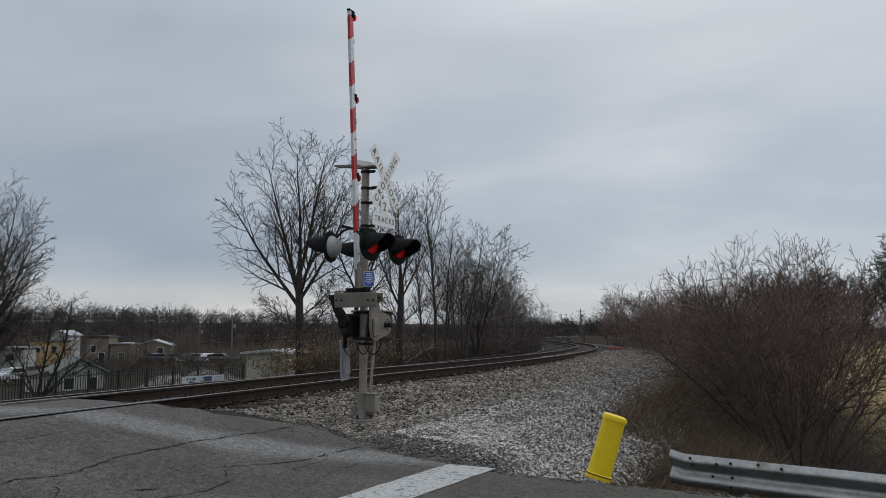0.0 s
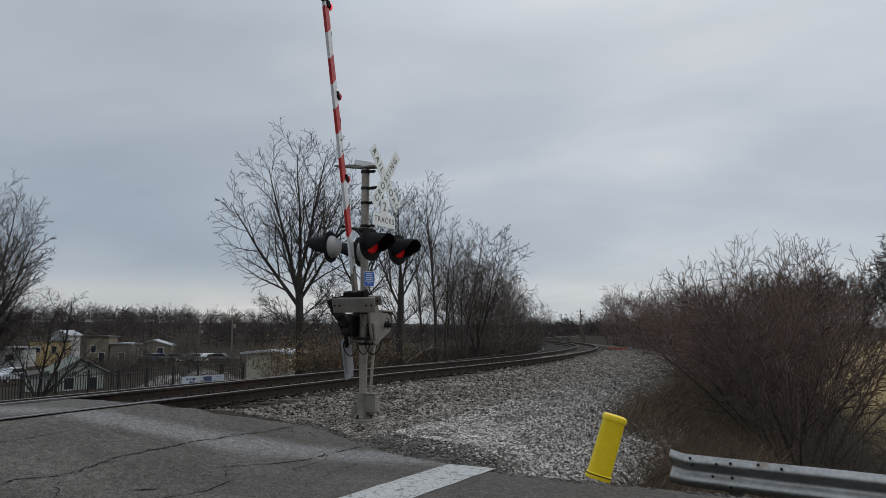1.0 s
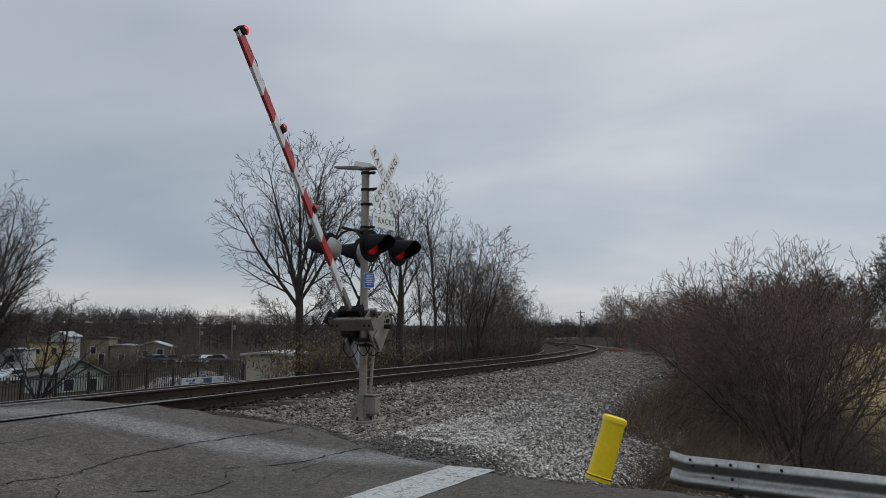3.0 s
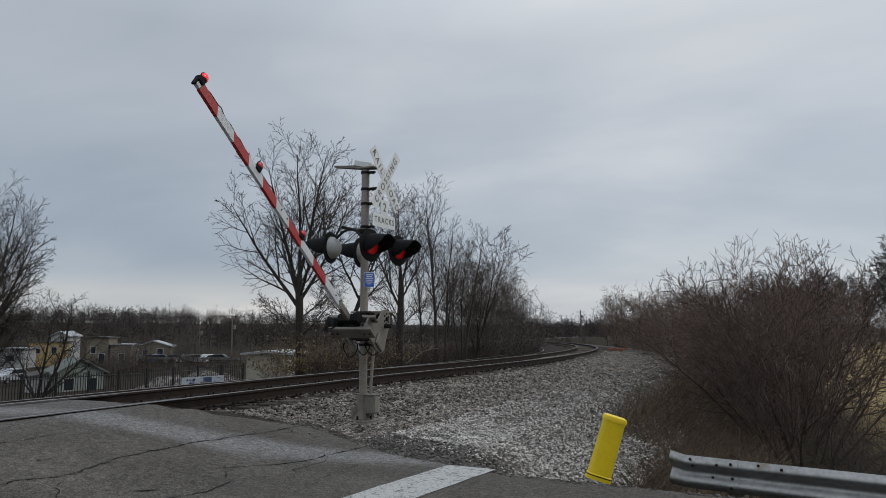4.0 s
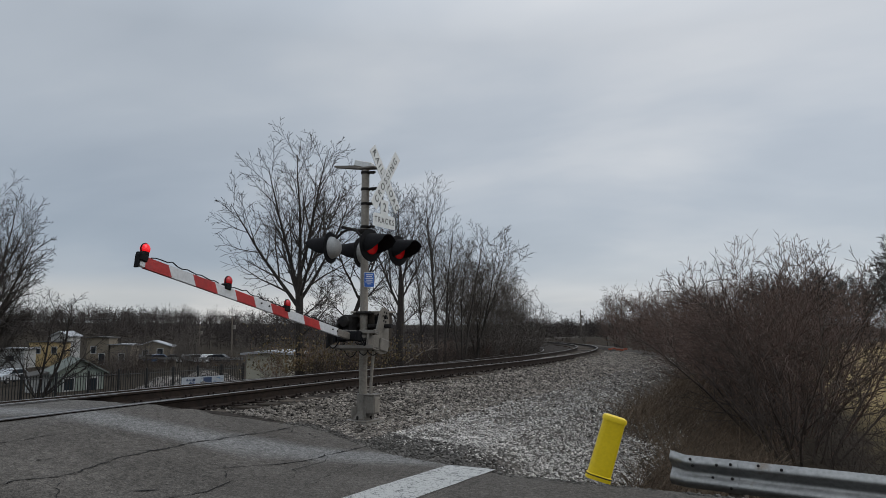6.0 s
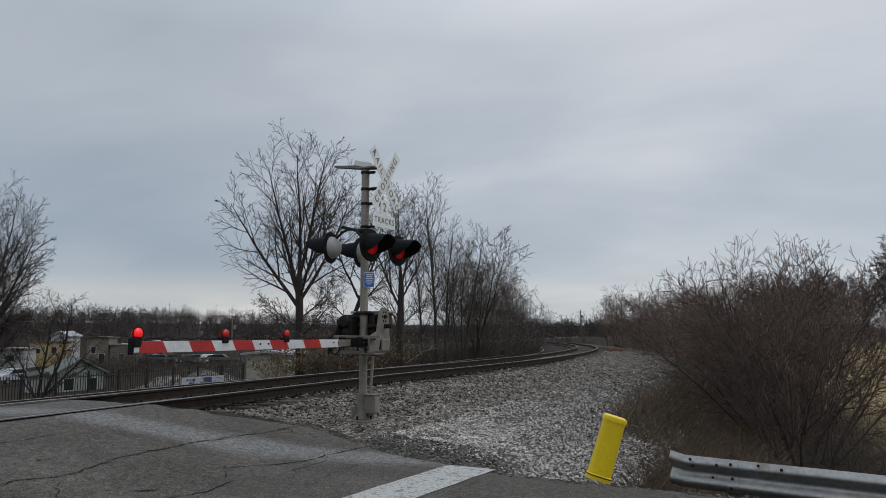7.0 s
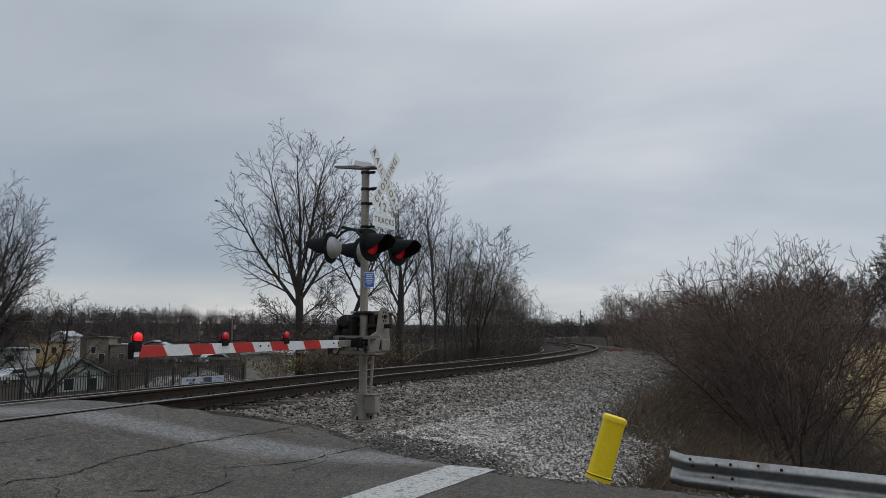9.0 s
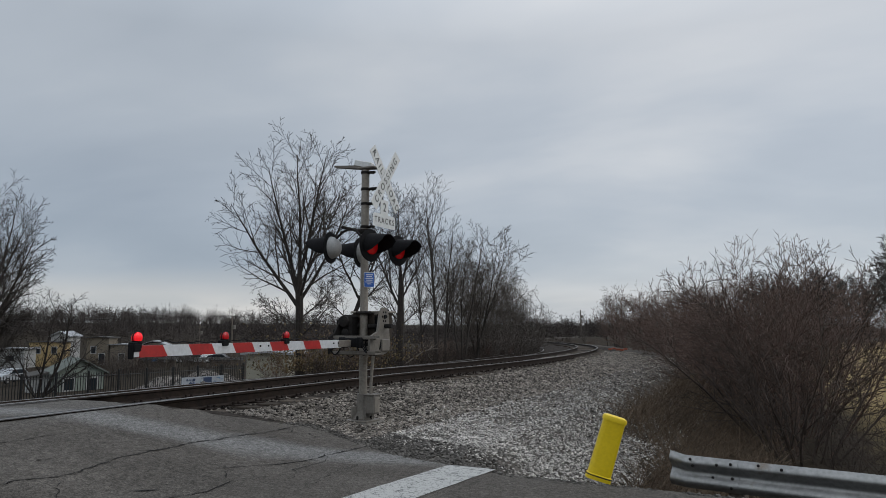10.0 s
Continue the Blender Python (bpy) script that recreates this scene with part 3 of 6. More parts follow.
def build_track(name, offset, dz, y0, y1, label):
    """Two rails on timber ties with plates; offset: the near rail's place from the curve."""
    t = thing(name, pose(0, 0, 0), label, "railway track", "tracks", "structure")
    ys = list(np.arange(y0, 30, 0.5)) + list(np.arange(30, y1, 1.5))
    for off in (offset, offset - 1.505):
        web, head = Mesh(), Mesh()
        n = len(RAIL)
        for y in ys:
            x, z = bend(y) + off, rail_z(y) + dz
            web.v += [(x + a, y, z + b - 0.002) for a, b in RAIL]
            head.v += [(x + a, y, z + b) for a, b in ((-0.030, -0.003), (-0.026, 0.001), (0.026, 0.001), (0.030, -0.003))]
        for i in range(len(ys) - 1):
            web.f += [(i * n + k, i * n + (k + 1) % n, (i + 1) * n + (k + 1) % n, (i + 1) * n + k) for k in range(n)]
            head.f += [(i * 4 + k, i * 4 + k + 1, (i + 1) * 4 + k + 1, (i + 1) * 4 + k) for k in range(3)]
        web.f += [tuple(range(n)), tuple(range((len(ys) - 1) * n, len(ys) * n))]
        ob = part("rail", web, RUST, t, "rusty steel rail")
        part("railhead", head, RAILTOP, ob, "worn bright running surface")
    tie = Mesh().box((0, 0, 0), (2.6, 0.23, 0.18), 0.015).data("tie", TIE)
    plate = Mesh().box((0, 0, 0), (0.36, 0.19, 0.02), 0.004)
    for q in (-0.10, 0.10):
        for w in (-0.06, 0.06):
            plate.box((q, w, 0.03), (0.04, 0.03, 0.05), 0.006)
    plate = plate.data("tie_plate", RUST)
    r = random.Random(7)
    y = max(y0, -1.5)
    while y < min(y1, 75):
        a = math.atan(-0.0066 * max(y - 3, 0))
        x = bend(y) + offset - 0.7525
        ob = new("tie", tie)
        ob.matrix_world = pose(x + r.uniform(-0.05, 0.05), y, rail_z(y) + dz - 0.172 - 0.115, r.uniform(-1, 1), r.uniform(-0.4, 0.4), -math.degrees(a) * -1 + r.uniform(-1, 1))
        ob.parent = t
        if y < 22:
            for off in (offset, offset - 1.505):
                p = new("tie_plate", plate)
                p.matrix_world = pose(bend(y) + off, y, rail_z(y) + dz - 0.182)
                p.parent = t
        y += 0.52 if y < 30 else 0.6


def stones(name, material, count, spot, size, seed, label):
    """Angular stones strewn over the land, joined."""
    r = np.random.RandomState(seed)
    phi = (1 + 5 ** 0.5) / 2
    base = np.array([(-1, phi, 0), (1, phi, 0), (-1, -phi, 0), (1, -phi, 0), (0, -1, phi), (0, 1, phi), (0, -1, -phi), (0, 1, -phi), (phi, 0, -1), (phi, 0, 1), (-phi, 0, -1), (-phi, 0, 1)]) / 1.9
    tri = np.array([(0, 11, 5), (0, 5, 1), (0, 1, 7), (0, 7, 10), (0, 10, 11), (1, 5, 9), (5, 11, 4), (11, 10, 2), (10, 7, 6), (7, 1, 8), (3, 9, 4), (3, 4, 2), (3, 2, 6), (3, 6, 8), (3, 8, 9), (4, 9, 5), (2, 4, 11), (6, 2, 10), (8, 6, 7), (9, 8, 1)])
    octa = np.array([(1, 0, 0), (-1, 0, 0), (0, 1, 0), (0, -1, 0), (0, 0, 1), (0, 0, -1)]) * 1.15
    otri = np.array([(0, 2, 4), (2, 1, 4), (1, 3, 4), (3, 0, 4), (2, 0, 5), (1, 2, 5), (3, 1, 5), (0, 3, 5)])
    V, F = [], []
    k = at = 0
    while k < count:
        p = spot(r)
        if p is None:
            continue
        x, y, big = p
        sc = size * big * r.uniform(0.5, 1.25)
        shape, faces = (base, tri) if y < 6 else (octa, otri)
        v = shape * (1 + r.uniform(-0.34, 0.34, (len(shape), 1))) * np.array([1, r.uniform(0.5, 1.0), r.uniform(0.35, 0.75)]) * sc
        a, b = r.uniform(0, 6.28), r.uniform(-0.5, 0.5)
        ca, sa, cb, sb = np.cos(a), np.sin(a), np.cos(b), np.sin(b)
        v = v @ np.array([[1, 0, 0], [0, cb, -sb], [0, sb, cb]]).T @ np.array([[ca, -sa, 0], [sa, ca, 0], [0, 0, 1]]).T
        v += (x, y, land_z(x, y) + sc * r.uniform(0.1, 0.55))
        V.append(v); F.append(faces + at)
        at += len(v)
        k += 1
    me = bpy.data.meshes.new(name)
    me.from_pydata(np.concatenate(V).tolist(), [], np.concatenate(F).tolist())
    me.materials.append(material)
    tagged(new(name, me), label, "gravel", "", "stuff")


def build_stones():
    def bank(r):
        y = -1.6 + 42 * r.random_sample() ** 2.0
        s = r.uniform(0.60, 2.9)
        x = s + bend(y)
        if y < lerp(x, ROAD_EDGE) + 0.12 + 0.25 * r.random_sample():
            return None
        return x, y, 1 + y * 0.02

    def bed(r):
        y = -1.6 + 32 * r.random_sample() ** 1.6
        return r.uniform(-2.0, 0.3) + bend(y), y, 1.0 + y * 0.02

    def verge(r):
        y = -2.7 + 36 * r.random_sample() ** 2.1
        s = 2.3 + 3.7 * r.random_sample()
        x = s + bend(y)
        if y < lerp(x, ROAD_EDGE) + 0.35 + 0.75 * r.random_sample():
            return None
        if noise.noise((x * 0.9, y * 0.5, 9)) > 0.25 and r.random_sample() < 0.6:
            return None
        return x, y, 1 + y * 0.02

    def pale(r):
        p = verge(r)
        return p if p and r.random_sample() < math.exp(-max(p[1] + 1.0 - 0.6 * abs(p[0] - 3.4), 0) / 5.5) else None

    def lane(r):
        p = verge(r)
        return p if p and r.random_sample() > math.exp(-max(p[1] + 1.0, 0) / 9.0) else None

    def shoulder(r):
        x = r.uniform(1.7, 8.4)
        y = lerp(x, ROAD_EDGE) - 0.22 + 1.15 * r.random_sample() ** 1.3
        return x, y, 0.8
    stones("gravel", DARKSTONE, 11500, shoulder, 0.028, 6, "dark tarry gravel at the broken road edge")
    stones("ballast", BALLAST, 33000, bank, 0.029, 1, "brown-grey angular ballast stones on the track shoulder")
    stones("ballast", BALLAST, 9000, bed, 0.031, 2, "brown-grey ballast stones between the ties")
    stones("gravel", STONE, 30000, pale, 0.0175, 3, "pale crushed limestone gravel beside the road")
    stones("gravel", BALLAST, 14000, lane, 0.022, 7, "dusty brown gravel of the track-side lane")


build_ground()
build_road()
build_track("railway_track", 0.10, 0.0, -12, 110, "rusty curving railway track on timber ties")
build_track("railway_track", -4.3, -0.42, -12, 110, "lower second railway track behind the first one")
build_stones()


# ---- crossing signal ----
SX, SY, SZ = 2.13, -0.41, 0.025          # foot of the mast
FACE = Matrix(((0, 0, 1, 0), (1, 0, 0, 0), (0, 1, 0, 0), (0, 0, 0, 1)))  # local x, y, z to world y, z, x: a plate that faces the traffic


def words(name, text, size, m, parent, material=LETTER, spread=1.0):
    cu = bpy.data.curves.new(name, "FONT")
    cu.body, cu.size, cu.align_x, cu.align_y, cu.space_character = text, size, "CENTER", "CENTER", spread
    cu.extrude = 0.0008
    cu.offset = 0.001
    cu.materials.append(material)
    ob = new(name, cu)
    ob.parent = parent
    ob.matrix_local = m
    return ob


def round_plate(w, h, r=0.03, n=4):
    pts = []
    for cx, cy, a0 in ((w / 2 - r, h / 2 - r, 0), (-w / 2 + r, h / 2 - r, 90), (-w / 2 + r, -h / 2 + r, 180), (w / 2 - r, -h / 2 + r, 270)):
        pts += [(cx + r * math.cos(radians(a0 + 90 * k / n)), cy + r * math.sin(radians(a0 + 90 * k / n))) for k in range(n + 1)]
    return pts


def build_signal():
    sig = thing("crossing_signal", pose(SX, SY, SZ), "grey steel railroad crossing signal mast with crossbuck and flashing lights", "crossing signal")
    sig.scale = (1, 1, 0.99)
    part("foundation", Mesh().box((0, 0, -0.02), (0.50, 0.50, 0.12), 0.03).box((0, 0, 0.05), (0.38, 0.38, 0.05), 0.012), GALV, sig, "dirty concrete and iron foot")
    base = Mesh().lathe([(0.15, 0.06), (0.15, 0.09), (0.105, 0.15), (0.095, 0.22), (0.09, 0.42), (0.085, 0.45)], 20)
    for k in range(4):
        a = radians(45 + 90 * k)
        base.box((0.12 * math.cos(a), 0.12 * math.sin(a), 0.17), (0.10, 0.022, 0.2), 0.006, Matrix.Rotation(a, 4, "Z"))
    base = part("mast_base", base, GALV, sig, "flared cast mast base")
    for k in range(4):
        a = radians(90 * k)
        b = Mesh().lathe([(0.018, 0), (0.018, 0.05), (0.012, 0.055)], 6, pose(0.145 * math.cos(a), 0.145 * math.sin(a), 0.08))
        part("bolt", b, IRON, base)
    jb = part("junction_box", Mesh().box((0.17, -0.02, 0.30), (0.17, 0.17, 0.27), 0.015).box((0.17, -0.02, 0.445), (0.19, 0.19, 0.02), 0.006), GALV, sig, "grey cast junction box")
    part("cover", Mesh().box((0.26, -0.02, 0.30), (0.012, 0.13, 0.22), 0.005).lathe([(0.012, 0), (0.012, 0.02)], 8, pose(0.265, 0.02, 0.38, 0, 90)), MAST, jb)
    part("mast", Mesh().lathe([(0.060, 0.42), (0.060, 3.86), (0.052, 3.89)], 24), MAST, sig, "stained silver-painted steel mast")
    part("conduit", Mesh().tube([(0.15, -0.02, 0.44), (0.15, -0.02, 0.60), (0.16, 0.0, 0.90), (0.17, 0.02, 1.10), (0.17, 0.03, 1.26)], 0.022, 10), MAST, sig, "bent grey conduit")
    for z in (3.83, 3.57, 3.34, 2.98, 2.90, 1.18):
        ring = Mesh().lathe([(0.070, -0.02), (0.072, 0), (0.070, 0.02)], 20, pose(0, 0, z)).box((0.11, 0, z), (0.12, 0.05, 0.035), 0.006)
        ring.lathe([(0.012, -0.09), (0.012, 0.09)], 6, pose(0.09, 0, z, 90))
        part("clamp", ring, IRON, sig, "black iron pipe clamp")
    # cap with a flat tapering arm and a pale box on the mast top
    cap = part("cap_bracket", Mesh().box((0.05, 0, 3.90), (0.30, 0.14, 0.035), 0.01).box((0.18, 0.02, 3.885), (0.16, 0.05, 0.02), 0.005), GALV, sig, "flat grey bracket on the mast top")
    part("cap_box", Mesh().box((-0.03, 0, 3.965), (0.30, 0.12, 0.10), 0.012, pose(0, 0, 0, 0, 14, 0)), WHITE, cap, "pale box on the mast top")
    arm = Mesh()
    arm.v = [(-0.55, -0.05, 3.965), (-0.55, 0.05, 3.965), (-0.05, 0.06, 3.89), (-0.05, -0.06, 3.89), (-0.55, -0.05, 3.99), (-0.55, 0.05, 3.99), (-0.05, 0.06, 3.945), (-0.05, -0.06, 3.945)]
    arm.f = [(0, 1, 2, 3), (7, 6, 5, 4), (0, 4, 5, 1), (1, 5, 6, 2), (2, 6, 7, 3), (3, 7, 4, 0)]
    part("top_arm", arm, GALV, sig, "tapering grey arm", smooth=False)
    # crossbuck
    cx, cy, cz = 0.335, 0.03, 3.695
    part("crossbuck_bracket", Mesh().box((0.16, 0, 3.57), (0.30, 0.04, 0.04), 0.006).box((0.16, 0, 3.34), (0.30, 0.04, 0.04), 0.006).box((0.30, 0, 3.45), (0.02, 0.05, 0.6), 0.004), IRON, sig)
    for text, ang, dx in (("RAIL ROAD", -48, 0.0), ("CROSSING", 52, 0.012)):
        m = Matrix.Translation((cx + dx, cy, cz)) @ FACE @ Matrix.Rotation(radians(ang), 4, "Z")
        blade = new("crossbuck_blade", Mesh().prism(round_plate(1.14, 0.19, 0.012, 2), 0.006).data("crossbuck_blade", WHITE))
        blade.parent, blade.matrix_local = sig, m
        blade["label"] = "white sign blade lettered " + text.replace(" ", "")
        if text == "CROSSING":
            words("lettering", text, 0.145, Matrix.Translation((0, -0.005, 0.005)), blade, spread=1.52)
        else:
            words("lettering", "RAIL", 0.145, Matrix.Translation((-0.325, -0.005, 0.005)), blade, spread=1.5)
            words("lettering", "ROAD", 0.145, Matrix.Translation((0.325, -0.005, 0.005)), blade, spread=1.4)
    plate = Mesh().prism([(-0.32, -0.235), (0.32, -0.235), (0.32, -0.06), (0.29, -0.035), (0.11, -0.035), (0.11, 0.19), (-0.11, 0.19), (-0.11, -0.035), (-0.29, -0.035), (-0.32, -0.06)], 0.006)
    pl = new("track_count_sign", plate.data("track_count_sign", WHITE))
    pl.parent, pl.matrix_local = sig, Matrix.Translation((0.33, 0.02, 3.185)) @ FACE
    pl["label"] = "white inverted-T sign that reads 2 TRACKS"
    words("lettering", "2", 0.19, Matrix.Translation((0, 0.07, 0.005)), pl)
    words("lettering", "TRACKS", 0.125, Matrix.Translation((0, -0.135, 0.005)), pl, spread=1.35)
    # lights: two face each way on a crossarm
    part("crossarm", Mesh().tube([(0, -0.60, 2.90), (0, 0.60, 2.90)], 0.024, 10).lathe([(0.085, 2.86), (0.09, 2.90), (0.085, 2.94)], 16), IRON, sig, "black pipe crossarm")
    for side in (1, -1):
        for dy, lit in ((-0.40, LENS_ON if side > 0 else LENS_DIM), (0.40, LENS_DIM)):
            m = Matrix.Translation(((0.38 if side > 0 else -0.32), dy - 0.04, 2.63)) @ Matrix.Rotation(radians(90 * side), 4, "Y") @ Matrix.Rotation(radians(8), 4, "X")
            up = -side  # local x that points up
            lamp = new("flashing_light", Mesh().lathe([(0.12, -0.02), (0.235, -0.012), (0.24, 0.0), (0.235, 0.008), (0.16, 0.012)], 28).data("flashing_light", BLACK, True))
            lamp.parent, lamp.matrix_local = sig, m
            lamp["label"] = "round black flashing light with a long hood"
            part("housing", Mesh().lathe([(0.05, -0.15), (0.10, -0.135), (0.145, -0.09), (0.165, -0.03), (0.168, -0.021)], 24), HOUSING, lamp, "domed pale grey lamp back")
            part("lens", Mesh().lathe([(0.132, 0.013), (0.132, 0.026), (0.11, 0.036), (0.06, 0.044), (0.01, 0.046)], 24), lit, lamp, "red lens")
            hood = Mesh()
            n, ln = 18, 0.34
            for j, (d, spread_) in enumerate(((0.01, 128), (0.14, 112), (0.26, 88), (ln, 60))):
                for rr in (0.178, 0.172):
                    for k in range(n):
                        a = radians(-spread_ + 2 * spread_ * k / (n - 1))
                        hood.v.append((up * rr * math.cos(a) - up * 0.10 * d, rr * math.sin(a), d))
            for j in range(3):
                for q in range(2):
                    o, o2 = (j * 2 + q) * n, ((j + 1) * 2 + q) * n
                    hood.f += [(o + k, o + k + 1, o2 + k + 1, o2 + k) for k in range(n - 1)]
            hood.f += [(6 * n + k, 6 * n + k + 1, 7 * n + k + 1, 7 * n + k) for k in range(n - 1)]
            part("hood", hood, BLACK, lamp, "long black visor")
            part("hanger", Mesh().tube([(0, dy, 2.90), (0.12 * side, dy - 0.02, 2.86), (0.22 * side, dy - 0.04, 2.76)], 0.018, 8), IRON, sig)
    # blue notice with rows of unreadable white writing
    m = Matrix.Translation((0.105, -0.03, 2.16)) @ Matrix.Rotation(radians(-38), 4, "Z") @ FACE
    blue = new("notice", Mesh().prism(round_plate(0.155, 0.215, 0.015), 0.004).data("notice", BLUE))
    blue.parent, blue.matrix_local = sig, m
    blue["label"] = "small blue notice with white writing and border"
    part("border", Mesh().prism(round_plate(0.170, 0.230, 0.018), 0.003, pose(0, 0, -0.003)), WHITE, blue)
    for k, w in enumerate((0.11, 0.09, 0.12, 0.10, 0.12, 0.06)):
        part("writing", Mesh().box((0, 0.078 - 0.028 * k, 0.003), (w, 0.011, 0.001), 0), WHITE, blue)
    # slack signal cables round the drive
    for cx, cy, cz, rad in ((0.24, -0.12, 1.16, 0.13), (-0.10, -0.20, 1.12, 0.12), (0.10, -0.16, 1.13, 0.10)):
        loop = [(cx + rad * math.cos(radians(t)), cy + 0.03 * math.sin(radians(2 * t)), cz + rad * math.sin(radians(t))) for t in range(-230, 60, 18)]
        part("cable", Mesh().tube(loop, 0.008, 6), BLACK, sig, "slack black cable")
    # gate drive
    drive = part("gate_drive", Mesh().box((0.0, 0.24, 1.45), (0.52, 0.34, 0.42), 0.02), DRIVE, sig, "dark brown gate drive box behind the mast")
    part("lid", Mesh().box((0.02, 0.24, 1.675), (0.58, 0.38, 0.03), 0.01).box((0.22, 0.06, 1.655), (0.14, 0.02, 0.05), 0.006), MAST, drive, "pale sheet lid")
    part("drive_door", Mesh().box((-0.10, 0.065, 1.45), (0.28, 0.02, 0.36), 0.006).box((-0.02, 0.052, 1.45), (0.02, 0.02, 0.08), 0.004), DRIVE, drive)
    part("gearbox", Mesh().box((-0.20, -0.05, 1.46), (0.16, 0.24, 0.34), 0.03).lathe([(0.07, 0), (0.085, 0.02), (0.085, 0.07), (0.05, 0.09)], 16, pose(-0.22, -0.16, 1.53, 90)).lathe([(0.05, 0), (0.06, 0.06), (0.03, 0.08)], 14, pose(-0.20, -0.16, 1.36, 90)), IRON, drive, "dark gear housing with round caps")
    for dx in (0.17, 0.24):
        for hz in (1.58, 1.34):
            part("hinge", Mesh().box((dx, 0.06, hz), (0.03, 0.03, 0.05), 0.004), IRON, drive)
    part("cover", Mesh().box((0.24, 0.05, 1.46), (0.05, 0.05, 0.38), 0.008).box((0.19, 0.055, 1.46), (0.06, 0.02, 0.30), 0.004), BLACK, drive, "black slot beside the door")
    part("shaft", Mesh().tube([(-0.34, 0.0, 1.46), (0.46, 0.06, 1.46)], 0.035, 12), IRON, drive)
    for z in (1.66, 1.26):
        part("drive_clamp", Mesh().box((0, 0.02, z), (0.20, 0.20, 0.05), 0.01).lathe([(0.02, -0.13), (0.02, 0.13)], 8, pose(0.05, -0.09, z, 0, 90)), IRON, drive, "bolted pipe clamp")
    return sig


PIVOT, SWING = (2.06, -0.44, 1.49), -84.4


def gate_pose(angle):
    return pose(*PIVOT, 0, -angle, SWING)


def build_gate():
    gate = thing("crossing_gate", gate_pose(0), "red and white striped crossing gate arm with red lamps", "crossing gate")
    AY, AZ, H, T = 0.138, -0.265, 0.106, 0.042
    # striped beam: alternate panels with slanting ends
    edges = [0.86, 1.395, 1.79, 2.17, 2.52, 2.86, 3.21, 3.55, 3.90, 4.25, 4.60]
    red = False
    slant = 0.035
    for a, b in zip(edges, edges[1:]):
        m = Mesh()
        h0, h1 = H / 2, H / 2
        vs = []
        for y in (AY - T / 2, AY + T / 2):
            vs += [(a + slant, y, AZ + h0), (b + slant, y, AZ + h1), (b - slant, y, AZ - h1), (a - slant, y, AZ - h0)]
        m.add(vs, [(0, 1, 2, 3), (7, 6, 5, 4), (0, 4, 5, 1), (1, 5, 6, 2), (2, 6, 7, 3), (3, 7, 4, 0)])
        part("stripe", m, ARMRED if red else ARMWHITE, gate, "red panel" if red else "white panel", smooth=False)
        red = not red
    part("tip_piece", Mesh().box((4.61, AY, AZ), (0.07, T + 0.004, H - 0.01), 0.004), ARMWHITE, gate)
    part("end_cap", Mesh().box((4.615, AY, AZ + 0.035), (0.09, 0.085, 0.07), 0.01).box((4.655, AY, AZ), (0.025, 0.055, 0.13), 0.006), BLACK, gate, "black end bracket")
    for r in (2.58, 2.74, 0.92, 1.05):
        for side in (-1, 1):
            part("bolt", Mesh().lathe([(0.011, 0), (0.011, 0.012)], 8, pose(r, AY + side * T / 2, AZ + 0.01, -90 * side)), IRON, gate)
    part("adapter", Mesh().box((0.70, AY, AZ), (0.42, T + 0.014, H - 0.01), 0.006), GALV, gate, "grey steel arm adapter")
    for r, lit in ((2.18, LAMP_DIM), (3.35, LAMP_DIM), (4.59, LAMP_ON)):
        lamp = part("arm_lamp", Mesh().box((r + 0.02, AY, AZ + 0.055), (0.10, 0.075, 0.06), 0.008).lathe([(0.042, 0.0), (0.042, 0.02)], 14, pose(r, AY, AZ + 0.075)), BLACK, gate, "black lamp bracket")
        part("lamp_lens", Mesh().lathe([(0.030, -0.030), (0.046, -0.020), (0.050, -0.006), (0.050, 0.006), (0.046, 0.020), (0.030, 0.030)], 20, pose(r, AY, AZ + 0.125, 0, 90, SWING + 174)), lit, lamp, "round red lamp")
        part("lamp_rim", Mesh().lathe([(0.050, -0.007), (0.056, -0.005), (0.056, 0.005), (0.050, 0.007)], 20, pose(r, AY, AZ + 0.125, 0, 90, SWING + 174)), BLACK, lamp)
    for a, b in ((0.95, 2.12), (2.3, 3.3), (3.5, 4.5)):
        pts = [(a + (b - a) * k / 14, AY, AZ + H / 2 + 0.012 + (0.035 if k > 9 else 0.01) * math.sin(math.pi * k / 14) + 0.008 * math.sin(k * 2.1)) for k in range(15)]
        pts[-1] = (b, AY, AZ + H / 2 + 0.01)
        part("cable", Mesh().tube(pts, 0.006, 6), BLACK, gate, "thin black lamp cable")
    # cradle: two cross channels, side plates and counterweights
    for z, r, w in ((-0.200, 0.40, 0.12), (-0.420, 0.38, 0.20)):
        ch = Mesh().box((r, 0.17, z), (w, 0.68, 0.018), 0.004).box((r - w / 2, 0.17, z + 0.018), (0.014, 0.68, 0.045), 0.004).box((r + w / 2, 0.17, z + 0.018), (0.014, 0.68, 0.045), 0.004)
        ch = part("cradle_channel", ch, GALV, gate, "grey steel cradle channel")
        for y in (-0.13, -0.05, 0.38, 0.46):
            part("bolt", Mesh().lathe([(0.016, 0), (0.016, 0.014)], 6, pose(r, y, z - 0.022)), IRON, ch)
    part("shear_block", Mesh().box((0.50, 0.13, -0.255), (0.10, 0.34, 0.13), 0.01).box((0.45, -0.02, -0.255), (0.10, 0.10, 0.15), 0.01).box((0.50, 0.28, -0.255), (0.13, 0.05, 0.15), 0.008).box((0.42, -0.14, -0.255), (0.05, 0.05, 0.16), 0.008), BLACK, gate, "black shear bracket")
    turn = pose(0, 0, 0, 90, 0, 0)
